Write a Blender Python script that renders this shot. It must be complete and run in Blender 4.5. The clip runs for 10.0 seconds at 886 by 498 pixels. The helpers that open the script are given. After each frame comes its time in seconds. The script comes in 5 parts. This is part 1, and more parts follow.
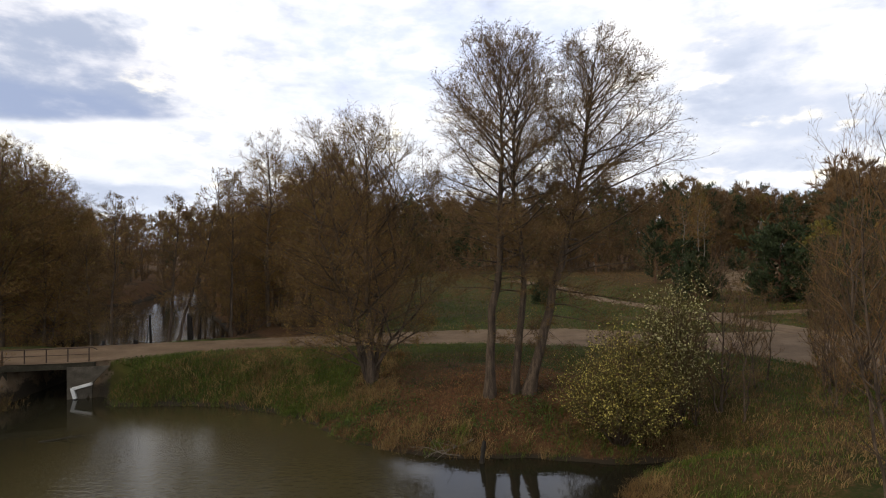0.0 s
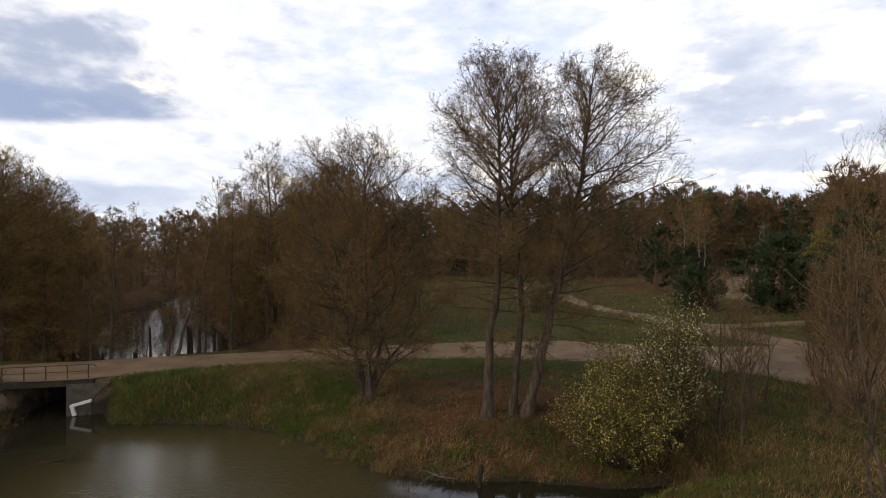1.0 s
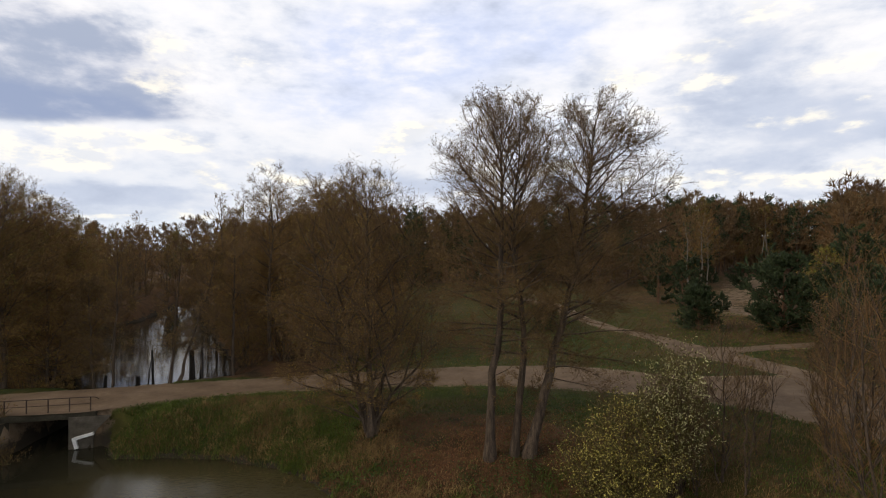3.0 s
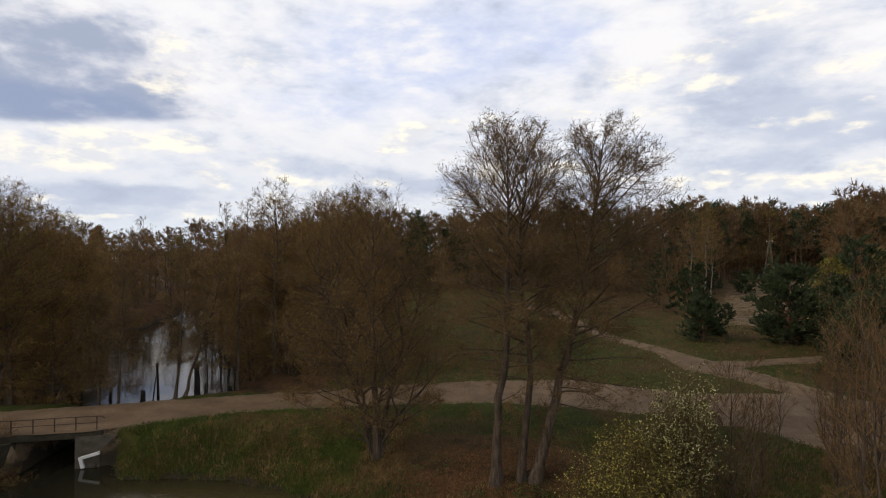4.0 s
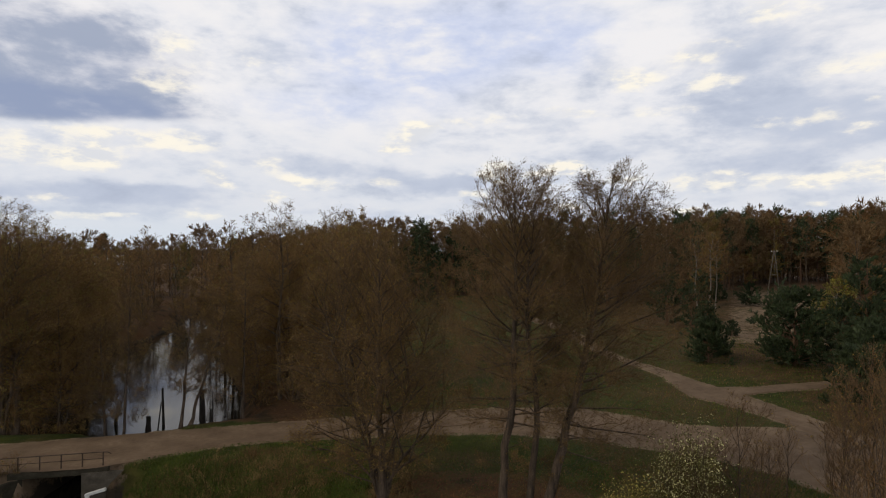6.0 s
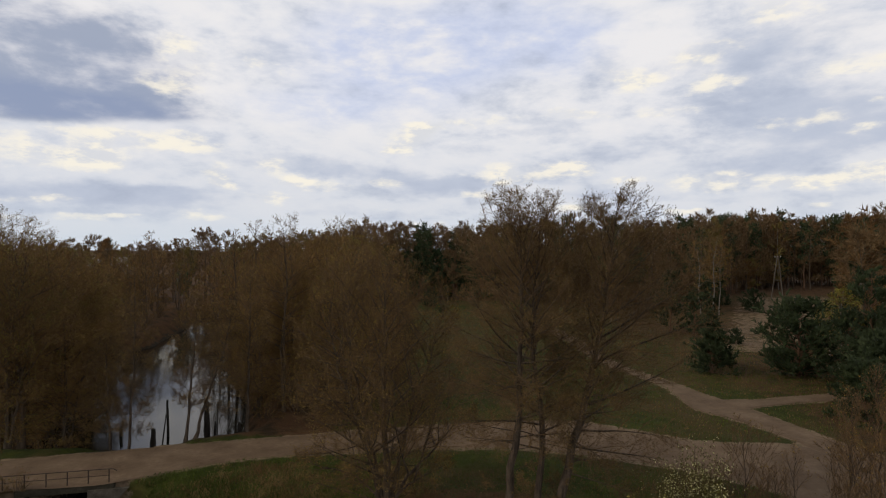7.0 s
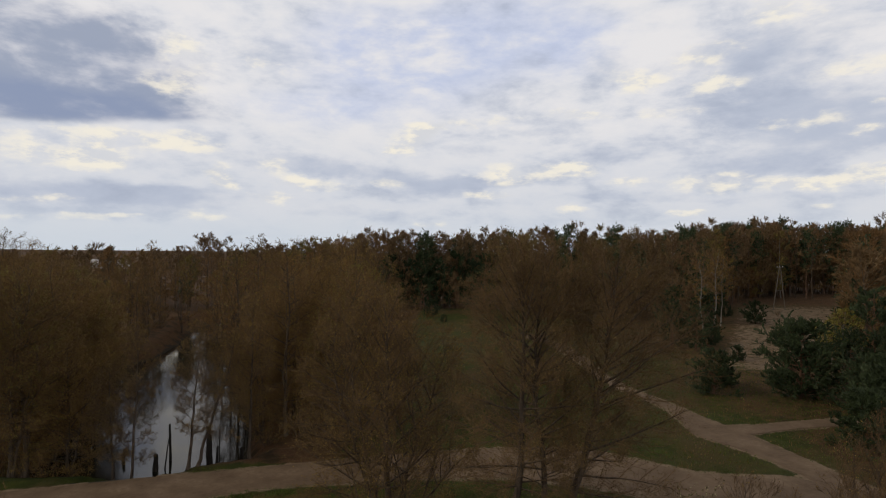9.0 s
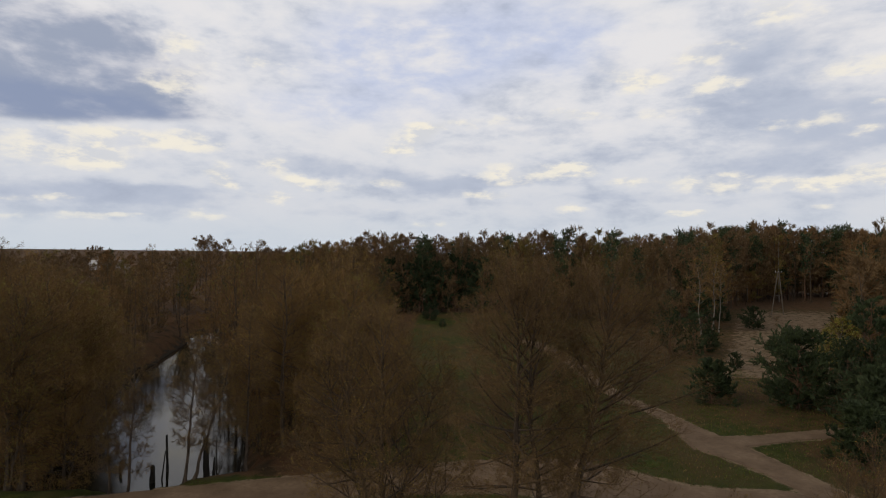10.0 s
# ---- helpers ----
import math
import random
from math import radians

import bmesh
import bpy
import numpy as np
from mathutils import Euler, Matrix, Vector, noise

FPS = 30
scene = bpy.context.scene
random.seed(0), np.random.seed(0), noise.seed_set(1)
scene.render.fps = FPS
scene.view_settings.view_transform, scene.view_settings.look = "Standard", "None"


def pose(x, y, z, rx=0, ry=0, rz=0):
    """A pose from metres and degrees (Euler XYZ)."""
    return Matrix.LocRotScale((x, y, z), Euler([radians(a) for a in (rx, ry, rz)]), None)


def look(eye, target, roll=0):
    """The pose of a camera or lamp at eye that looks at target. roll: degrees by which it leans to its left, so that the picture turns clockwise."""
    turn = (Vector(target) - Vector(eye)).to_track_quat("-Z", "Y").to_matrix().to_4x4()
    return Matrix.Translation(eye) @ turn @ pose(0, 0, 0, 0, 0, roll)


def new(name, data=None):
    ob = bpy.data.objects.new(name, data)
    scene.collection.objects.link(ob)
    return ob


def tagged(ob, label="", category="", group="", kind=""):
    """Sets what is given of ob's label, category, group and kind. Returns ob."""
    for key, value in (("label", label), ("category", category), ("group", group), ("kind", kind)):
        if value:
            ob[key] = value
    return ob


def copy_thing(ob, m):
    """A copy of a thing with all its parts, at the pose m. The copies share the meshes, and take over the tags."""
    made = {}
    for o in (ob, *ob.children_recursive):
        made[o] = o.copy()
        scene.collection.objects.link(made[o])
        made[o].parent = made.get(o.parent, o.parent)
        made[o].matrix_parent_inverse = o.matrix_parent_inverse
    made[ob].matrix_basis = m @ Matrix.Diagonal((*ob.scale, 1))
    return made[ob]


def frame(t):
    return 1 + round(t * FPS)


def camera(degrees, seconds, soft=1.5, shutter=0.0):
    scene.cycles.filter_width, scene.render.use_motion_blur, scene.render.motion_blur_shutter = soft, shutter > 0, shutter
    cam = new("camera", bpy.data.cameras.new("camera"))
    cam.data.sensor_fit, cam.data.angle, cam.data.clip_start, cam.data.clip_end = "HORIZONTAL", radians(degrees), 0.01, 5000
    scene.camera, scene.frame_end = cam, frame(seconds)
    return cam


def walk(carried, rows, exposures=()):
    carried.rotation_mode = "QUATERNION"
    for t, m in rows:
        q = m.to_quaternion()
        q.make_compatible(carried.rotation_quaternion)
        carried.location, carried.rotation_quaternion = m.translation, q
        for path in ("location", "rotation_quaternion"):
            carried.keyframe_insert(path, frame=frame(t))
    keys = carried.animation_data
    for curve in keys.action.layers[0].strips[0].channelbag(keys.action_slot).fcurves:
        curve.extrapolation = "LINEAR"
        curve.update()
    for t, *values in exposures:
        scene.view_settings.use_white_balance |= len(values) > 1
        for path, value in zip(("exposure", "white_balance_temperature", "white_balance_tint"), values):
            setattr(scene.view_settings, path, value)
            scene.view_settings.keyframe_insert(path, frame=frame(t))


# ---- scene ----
LENS = 77.0
cam = camera(LENS, 10.0, soft=1.1)
METRES, EYE, TILT, LEAN, TURN = 13.0, 8.5, 0.0, 0.0, 0.0
SQ = math.tan(radians(LENS / 2)) / math.tan(radians(81.0 / 2))
ROWS = [
    (0.0, 0.0, 0.0, 0.0, 0.0, 0.0, 0.0),
    (0.5, 0.0075, -0.0011, 0.046, 0.11, 0.07, 0.0),
    (1.0, 0.0145, -0.0032, 0.0906, 0.13, 0.09, 0.0),
    (1.5, 0.0182, -0.0035, 0.1321, 0.19, 0.13, 0.01),
    (2.0, 0.0172, -0.001, 0.1757, 0.23, 0.12, -0.03),
    (2.5, 0.0158, 0.001, 0.2233, 0.28, 0.11, -0.07),
    (4.0, -0.0025, 0.0037, 0.3869, 0.68, 0.14, -0.19),
    (4.5, -0.0174, 0.0045, 0.441, 0.78, 0.11, -0.24),
    (5.0, -0.0171, 0.0075, 0.4971, 0.91, 0.1, -0.32),
    (5.5, -0.017, 0.0081, 0.5507, 0.92, 0.06, -0.35),
    (7.0, -0.0375, 0.0022, 0.6946, 1.24, 0.18, -0.38),
    (7.5, -0.0399, 0.0022, 0.7447, 1.27, 0.19, -0.42),
    (8.0, -0.044, 0.0002, 0.7932, 1.35, 0.17, -0.46),
    (8.5, -0.0435, -0.0024, 0.8453, 1.36, 0.18, -0.49),
    (9.0, -0.0441, -0.0052, 0.8964, 1.41, 0.22, -0.53),
    (9.5, -0.0399, -0.0077, 0.9419, 1.47, 0.22, -0.59),
    (10.0, -0.0251, -0.0082, 0.9902, 1.37, 0.22, -0.63),
]
walk(cam, [(t, pose(0, 0, EYE, TILT, LEAN, TURN) @ pose(METRES * x, METRES * y / SQ, METRES * z, 90 + pitch * SQ, roll, yaw * SQ))
           for t, x, y, z, yaw, pitch, roll in ROWS],
     [(0.0, 0.52), (2.5, 0.36), (5.0, 0.18), (7.0, 0.04), (10.0, -0.06)])

# ---- world and light ----
SUN_EL, SUN_AZ = radians(33), radians(-112)   # behind thin cloud, to the left; azimuth from +y towards +x


class Nodes:
    """Short-hand for building node trees."""

    def __init__(self, tree):
        self.tree = tree

    def add(self, kind, **sets):
        node = self.tree.nodes.new(kind)
        for key, value in sets.items():
            self.feed(node.inputs[key], value)
        return node

    def feed(self, socket, value):
        if isinstance(value, bpy.types.NodeSocket):
            self.tree.links.new(value, socket)
        else:
            socket.default_value = value

    def op(self, operation, a, b=0.0, c=0.0, clamp=False):
        n = self.tree.nodes.new("ShaderNodeMath")
        n.operation, n.use_clamp = operation, clamp
        for s, v in zip(n.inputs, (a, b, c)):
            self.feed(s, v)
        return n.outputs[0]

    def vec(self, operation, a, b=(0, 0, 0)):
        n = self.tree.nodes.new("ShaderNodeVectorMath")
        n.operation = operation
        self.feed(n.inputs[0], a)
        self.feed(n.inputs[1], b)
        return n.outputs["Value"] if operation in ("LENGTH", "DISTANCE", "DOT_PRODUCT") else n.outputs["Vector"]

    def mix(self, fac, a, b, blend="MIX"):
        n = self.tree.nodes.new("ShaderNodeMix")
        n.data_type, n.blend_type, n.clamp_result = "RGBA", blend, False
        for s, v in zip((n.inputs[0], n.inputs[6], n.inputs[7]), (fac, a, b)):
            if isinstance(v, tuple) and len(v) == 3:
                v = (*v, 1)
            self.feed(s, v)
        return n.outputs[2]

    def span(self, value, a, b, c=0.0, d=1.0, smooth=True):
        n = self.tree.nodes.new("ShaderNodeMapRange")
        n.interpolation_type = "SMOOTHSTEP" if smooth else "LINEAR"
        for s, v in zip(n.inputs, (value, a, b, c, d)):
            self.feed(s, v)
        return n.outputs[0]

    def noise(self, vector, scale, detail=4.0, rough=0.55, distortion=0.0):
        n = self.tree.nodes.new("ShaderNodeTexNoise")
        for key, v in (("Vector", vector), ("Scale", scale), ("Detail", detail), ("Roughness", rough), ("Distortion", distortion)):
            self.feed(n.inputs[key], v)
        return n.outputs[0]


world = bpy.data.worlds.new("sky")
scene.world = world
world.use_nodes = True
world.node_tree.nodes.clear()
W = Nodes(world.node_tree)
ray = W.vec("NORMALIZE", W.add("ShaderNodeTexCoord").outputs["Generated"])
parts_of_ray = W.add("ShaderNodeSeparateXYZ", Vector=ray)
up_part = W.op("MAXIMUM", parts_of_ray.outputs[2], 0.0)
sky = W.add("ShaderNodeTexSky")
sky.sky_type, sky.sun_disc, sky.sun_elevation, sky.sun_rotation = "NISHITA", False, SUN_EL, SUN_AZ
sky.altitude, sky.air_density, sky.dust_density, sky.ozone_density = 100.0, 1.0, 1.5, 2.0
# drifting cloud: every mask is looked up along a ray bent by noise, so that edges fray
flat = W.add("ShaderNodeCombineXYZ", X=parts_of_ray.outputs[0], Y=parts_of_ray.outputs[1], Z=W.op("MULTIPLY", parts_of_ray.outputs[2], 2.4)).outputs[0]


def bent(scale, amount, shift):
    n = W.add("ShaderNodeTexNoise", Vector=W.vec("ADD", flat, shift), Scale=scale, Detail=6.0, Roughness=0.6)
    return W.vec("MULTIPLY", W.vec("SUBTRACT", n.outputs["Color"], (0.5, 0.5, 0.5)), (amount, amount, amount * 0.62))


frayed = W.vec("ADD", W.vec("ADD", ray, bent(4.0, 0.075, (1.3, 0.2, 4.1))), bent(15.0, 0.04, (6.1, 2.7, 0.3)))


fine = W.noise(flat, 6.0, 10.0, 0.56, 0.3)
puff = W.noise(W.vec("ADD", flat, (3.0, 1.0, 2.0)), 16.0, 9.0, 0.58, 0.0)
puff_above = W.noise(W.vec("ADD", flat, (2.985, 1.0, 2.032)), 16.0, 9.0, 0.58, 0.0)


def slopes(x, y):
    return (x - 806) / 986, (441 - y) / 986


def bank(x, y, rx, ry, soft=1.0):
    """A cloud round one direction: 1 in its middle, fading over the share soft of its radius."""
    sx, sy = slopes(x, y)
    d = Vector((sx, 1.0, sy)).normalized()
    off = W.vec("MULTIPLY", W.vec("SUBTRACT", frayed, tuple(d)), (1 / rx, 1 / max(rx, 0.3), 1 / ry))
    return W.span(W.vec("LENGTH", off), 1.0 + 0.6 * soft, 1.0 - soft)


def gather(rows, soft=1.0):
    total = None
    for x, y, rx, ry, weight in rows:
        one = W.op("MULTIPLY", bank(x, y, rx, ry, soft), weight)
        total = one if total is None else W.op("ADD", total, one)
    return W.op("MINIMUM", total, 1.0)


def tint(colour):
    return tuple(10.0 * c for c in colour)


mottle = W.op("ADD", W.op("MULTIPLY", fine, 0.6), W.op("MULTIPLY", puff, 0.4))
blue = W.mix(1.0, sky.outputs[0], (0.55, 0.6, 0.68), "MULTIPLY")
clear = W.mix(0.8, blue, tint((0.69, 0.745, 0.93)))
whole = W.mix(W.span(mottle, 0.36, 0.6), tint((0.69, 0.71, 0.77)), tint((0.82, 0.805, 0.815)))
gap = gather([(700, 110, 0.17, 0.075, 1.0), (880, 55, 0.16, 0.07, 0.9), (560, 190, 0.12, 0.03, 0.7), (1030, 70, 0.07, 0.05, 0.6), (640, 60, 0.08, 0.05, 0.5)], soft=0.8)
low = W.span(up_part, 0.26, 0.07)
whole = W.mix(W.op("MULTIPLY", low, 0.42), whole, tint((0.53, 0.585, 0.675)))
whole = W.mix(W.op("MULTIPLY", gap, W.span(mottle, 0.66, 0.42)), whole, clear)
# grey undersides
grey = gather([(90, 340, 0.20, 0.022, 0.85), (290, 350, 0.10, 0.02, 0.5), (770, 325, 0.10, 0.024, 0.9), (640, 300, 0.10, 0.02, 0.6), (520, 290, 0.10, 0.022, 0.55), (1130, 262, 0.16, 0.02, 0.4), (960, 235, 0.10, 0.014, 0.5),
               (1360, 170, 0.14, 0.05, 0.75), (1480, 200, 0.12, 0.03, 0.7), (1270, 95, 0.14, 0.032, 0.6), (1420, 40, 0.14, 0.05, 0.45), (1330, 285, 0.09, 0.022, 0.8), (1440, 245, 0.07, 0.022, 0.6), (1540, 235, 0.05, 0.025, 0.75),
               (1120, 340, 0.12, 0.012, 0.5), (1380, 340, 0.14, 0.010, 0.4), (230, 265, 0.14, 0.018, 0.35), (330, 240, 0.05, 0.02, 0.4), (480, 90, 0.09, 0.025, 0.45), (830, 265, 0.05, 0.012, 0.5), (900, 318, 0.12, 0.012, 0.7),
               (1070, 110, 0.035, 0.03, 0.5), (180, 380, 0.14, 0.01, 0.6), (620, 375, 0.18, 0.012, 0.5), (700, 40, 0.05, 0.02, 0.3)], soft=0.9)
whole = W.mix(W.op("MULTIPLY", W.span(W.op("ADD", grey, W.op("MULTIPLY", W.op("SUBTRACT", 0.5, mottle), 2.6)), 0.05, 1.1), 0.85), whole, tint((0.465, 0.515, 0.63)))
# the heavy cloud with its flat base
slope_up = W.op("DIVIDE", parts_of_ray.outputs[2], W.op("MAXIMUM", parts_of_ray.outputs[1], 0.05))
above_base = W.span(W.op("ADD", slope_up, W.op("MULTIPLY", W.op("SUBTRACT", puff, 0.5), 0.03)), 0.220, 0.240)
heavy = W.op("MULTIPLY", gather([(60, 150, 0.20, 0.09, 1.0), (170, 110, 0.12, 0.08, 0.7), (150, 190, 0.11, 0.025, 0.9), (40, 50, 0.16, 0.07, 0.4)], soft=0.75), above_base)
under = W.op("MULTIPLY", gather([(110, 192, 0.16, 0.024, 1.0), (30, 170, 0.10, 0.03, 0.6), (200, 160, 0.06, 0.05, 0.4)], soft=0.9), above_base)
whole = W.mix(W.span(W.op("ADD", heavy, W.op("MULTIPLY", W.op("SUBTRACT", 0.5, mottle), 3.4)), 0.0, 1.25), whole, W.mix(W.span(mottle, 0.40, 0.62), tint((0.345, 0.39, 0.50)), tint((0.55, 0.565, 0.64))))
whole = W.mix(W.op("MULTIPLY", under, W.span(mottle, 0.62, 0.4, 0.4, 0.9)), whole, tint((0.27, 0.325, 0.47)))
# sunlit heaps, cream on top
HEAPS = [(735, 245, 0.045, 0.026, 1.0), (700, 268, 0.02, 0.012, 0.9), (395, 312, 0.022, 0.018, 0.9), (405, 330, 0.024, 0.010, 0.9), (470, 352, 0.035, 0.011, 0.95), (545, 322, 0.045, 0.014, 0.8), (480, 296, 0.03, 0.014, 0.7),
         (930, 300, 0.10, 0.020, 0.95), (1000, 290, 0.05, 0.014, 0.9), (865, 343, 0.045, 0.009, 0.9), (1245, 315, 0.055, 0.017, 1.0), (1280, 302, 0.025, 0.012, 1.0), (1470, 312, 0.10, 0.014, 0.85), (1520, 300, 0.05, 0.013, 0.8),
         (1130, 132, 0.055, 0.018, 0.8), (1245, 145, 0.045, 0.016, 0.75), (1250, 92, 0.055, 0.016, 0.6), (1355, 12, 0.06, 0.022, 0.8), (1010, 366, 0.03, 0.009, 0.85), (1220, 368, 0.03, 0.006, 0.7), (1440, 360, 0.02, 0.006, 0.6),
         (1420, 208, 0.035, 0.010, 0.75), (1515, 224, 0.022, 0.008, 0.7), (1560, 175, 0.012, 0.006, 0.8), (285, 155, 0.05, 0.025, 0.55), (320, 90, 0.04, 0.04, 0.5), (170, 245, 0.16, 0.016, 0.55), (60, 270, 0.10, 0.02, 0.6), (165, 285, 0.04, 0.016, 0.7),
         (90, 352, 0.06, 0.010, 0.5), (160, 384, 0.06, 0.006, 0.8), (20, 388, 0.04, 0.007, 0.6), (350, 378, 0.04, 0.010, 0.6), (330, 260, 0.05, 0.02, 0.5), (820, 222, 0.09, 0.016, 0.6), (960, 205, 0.10, 0.012, 0.5), (1180, 190, 0.12, 0.012, 0.35),
         (690, 320, 0.03, 0.012, 0.5), (620, 330, 0.03, 0.008, 0.5), (755, 390, 0.025, 0.008, 0.7), (680, 372, 0.03, 0.008, 0.6), (460, 110, 0.05, 0.025, 0.45), (1500, 110, 0.07, 0.018, 0.4), (1360, 208, 0.02, 0.01, 0.6), (1120, 318, 0.05, 0.009, 0.5)]
heap = gather(HEAPS)
lump = W.span(W.op("ADD", heap, W.op("MULTIPLY", W.op("SUBTRACT", puff, 0.5), 2.4)), 0.12, 1.0)
lump = W.op("MULTIPLY", lump, W.span(heap, 0.02, 0.35))
crest = W.span(W.op("SUBTRACT", puff, puff_above), -0.10, 0.08)
whole = W.mix(W.op("MULTIPLY", lump, 0.9), whole, W.mix(crest, tint((0.68, 0.69, 0.72)), tint((0.93, 0.87, 0.745))))
# darker sky added overhead, out of view, to dim the light on the ground
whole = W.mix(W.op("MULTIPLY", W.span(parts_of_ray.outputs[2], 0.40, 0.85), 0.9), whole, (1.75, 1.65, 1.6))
haze = W.span(up_part, 0.085, 0.0)
whole = W.mix(W.op("MULTIPLY", haze, 0.75), whole, tint((0.60, 0.66, 0.73)))
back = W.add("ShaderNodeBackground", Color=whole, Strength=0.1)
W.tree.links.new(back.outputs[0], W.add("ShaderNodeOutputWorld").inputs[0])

sun = new("sun", bpy.data.lights.new("sun", "SUN"))
sun.data.energy, sun.data.angle, sun.data.color = 0.85, radians(16), (1.0, 0.84, 0.62)
sun.matrix_world = look((0, 0, 0), (-math.sin(SUN_AZ) * math.cos(SUN_EL), -math.cos(SUN_AZ) * math.cos(SUN_EL), -math.sin(SUN_EL)))


# ---- materials ----
def material(name, colours, scale=3.0, rough=0.85, bump=0.3, bump_scale=None, spread=0.0, stretch=(1, 1, 1), specular=0.3, island=0.0):
    """A matt surface with colour at two scales. colours: dark, middle, light. spread: variation between objects; island: between pieces of one mesh."""
    m = bpy.data.materials.new(name)
    m.use_nodes = True
    m.node_tree.nodes.clear()
    N = Nodes(m.node_tree)
    where = N.vec("MULTIPLY", N.add("ShaderNodeTexCoord").outputs["Object"], stretch)
    a, b = N.noise(where, scale, 5.0, 0.6), N.noise(where, scale * 7.3, 4.0, 0.6)
    tone = N.mix(N.span(a, 0.3, 0.7), colours[0], colours[2])
    tone = N.mix(N.span(b, 0.3, 0.72), tone, colours[1])
    if spread:
        value = N.span(N.add("ShaderNodeObjectInfo").outputs["Random"], 0, 1, 1 - spread, 1 + spread, False)
        tone = N.mix(1.0, tone, N.add("ShaderNodeCombineColor", Red=value, Green=value, Blue=value).outputs[0], "MULTIPLY")
    if island:
        value = N.span(N.add("ShaderNodeNewGeometry").outputs["Random Per Island"], 0, 1, 1 - island, 1 + island, False)
        tone = N.mix(1.0, tone, N.add("ShaderNodeCombineColor", Red=value, Green=value, Blue=N.op("MULTIPLY", value, 0.95)).outputs[0], "MULTIPLY")
    shader = N.add("ShaderNodeBsdfPrincipled", **{"Base Color": tone, "Roughness": rough, "Specular IOR Level": specular})
    if bump:
        relief = N.add("ShaderNodeBump", Strength=bump, Distance=0.03, Height=N.noise(where, bump_scale or scale * 9, 5.0, 0.65))
        N.feed(shader.inputs["Normal"], relief.outputs[0])
    N.tree.links.new(shader.outputs[0], N.add("ShaderNodeOutputMaterial").inputs[0])
    return m


BARK = material("alder_bark", [(0.016, 0.011, 0.008), (0.058, 0.041, 0.028), (0.17, 0.125, 0.088)], 7.0, 0.9, 1.0, 22, 0.15, (1, 1, 0.14))
TWIG = material("twig_bark", [(0.075, 0.045, 0.023), (0.125, 0.076, 0.038), (0.18, 0.112, 0.055)], 1.2, 0.85, 0, None, 0.2, island=0.25)
RUST_TWIG = material("rusty_twigs", [(0.100, 0.055, 0.023), (0.158, 0.087, 0.034), (0.228, 0.132, 0.050)], 0.6, 0.85, 0, None, 0.34, island=0.25)
ALDER_TWIG = material("alder_twigs", [(0.075, 0.045, 0.024), (0.125, 0.075, 0.036), (0.19, 0.116, 0.053)], 0.6, 0.85, 0, None, 0.1, island=0.3)
ALDER_BUD = material("alder_buds", [(0.085, 0.054, 0.016), (0.135, 0.087, 0.024), (0.21, 0.142, 0.038)], 0.5, 0.7, 0, None, 0.1, island=0.4)
BUD = material("opening_buds", [(0.13, 0.083, 0.017), (0.205, 0.132, 0.027), (0.30, 0.20, 0.045)], 0.5, 0.7, 0, None, 0.3, island=0.35)
GREEN_BUD = material("young_leaves", [(0.11, 0.098, 0.013), (0.18, 0.158, 0.022), (0.27, 0.235, 0.042)], 0.5, 0.6, 0, None, 0.15, island=0.35)
CATKIN = material("willow_catkins", [(0.30, 0.25, 0.05), (0.44, 0.37, 0.085), (0.60, 0.53, 0.17)], 0.8, 0.7, 0, None, 0.0, island=0.3)
OLIVE_LEAF = material("olive_leaves", [(0.045, 0.042, 0.008), (0.08, 0.073, 0.013), (0.13, 0.118, 0.022)], 0.5, 0.6, 0, None, 0.1, island=0.4)
BLOSSOM = material("white_blossom", [(0.40, 0.38, 0.17), (0.54, 0.51, 0.26), (0.68, 0.65, 0.40)], 0.8, 0.7, 0, None, 0.0, island=0.3)
BIRCH = material("birch_bark", [(0.05, 0.042, 0.034), (0.19, 0.165, 0.135), (0.30, 0.27, 0.23)], 3.0, 0.7, 0.3, 12, 0.0, (1, 1, 3))
NEEDLE = material("pine_needles", [(0.016, 0.026, 0.011), (0.030, 0.045, 0.018), (0.054, 0.072, 0.027)], 0.7, 0.75, 0, None, 0.2, island=0.45)
PINE_BARK = material("pine_bark", [(0.07, 0.045, 0.03), (0.14, 0.08, 0.05), (0.22, 0.12, 0.07)], 2.0, 0.9, 0.6, 10, 0.1)
GRASS = material("fresh_grass", [(0.038, 0.060, 0.006), (0.070, 0.100, 0.011), (0.108, 0.136, 0.018)], 0.25, 0.7, 0, None, 0.0, island=0.4)
DRY = material("dry_grass", [(0.095, 0.054, 0.020), (0.18, 0.110, 0.043), (0.34, 0.235, 0.10)], 0.3, 0.8, 0, None, 0.0, island=0.4)
LITTER = material("fallen_leaves", [(0.075, 0.031, 0.015), (0.14, 0.060, 0.027), (0.25, 0.125, 0.052)], 0.6, 0.9, 0, None, 0.0, island=0.5)
HERB = material("dark_herbs", [(0.025, 0.045, 0.008), (0.045, 0.075, 0.012), (0.075, 0.105, 0.02)], 0.5, 0.7, 0, None, 0.0, island=0.5)
ROOF = material("pale_sheet_roof", [(0.42, 0.41, 0.40), (0.52, 0.51, 0.50), (0.6, 0.59, 0.58)], 0.4, 0.6, 0.1, 3)
CONCRETE = material("weathered_concrete", [(0.038, 0.032, 0.023), (0.075, 0.063, 0.046), (0.13, 0.114, 0.09)], 1.4, 0.9, 0.5, 20)
# darker concrete for the deck, abutments and left wing wall
DARK_CONCRETE = material("dark_concrete", [(0.016, 0.015, 0.009), (0.033, 0.028, 0.018), (0.06, 0.052, 0.034)], 1.4, 0.95, 0.5, 20)
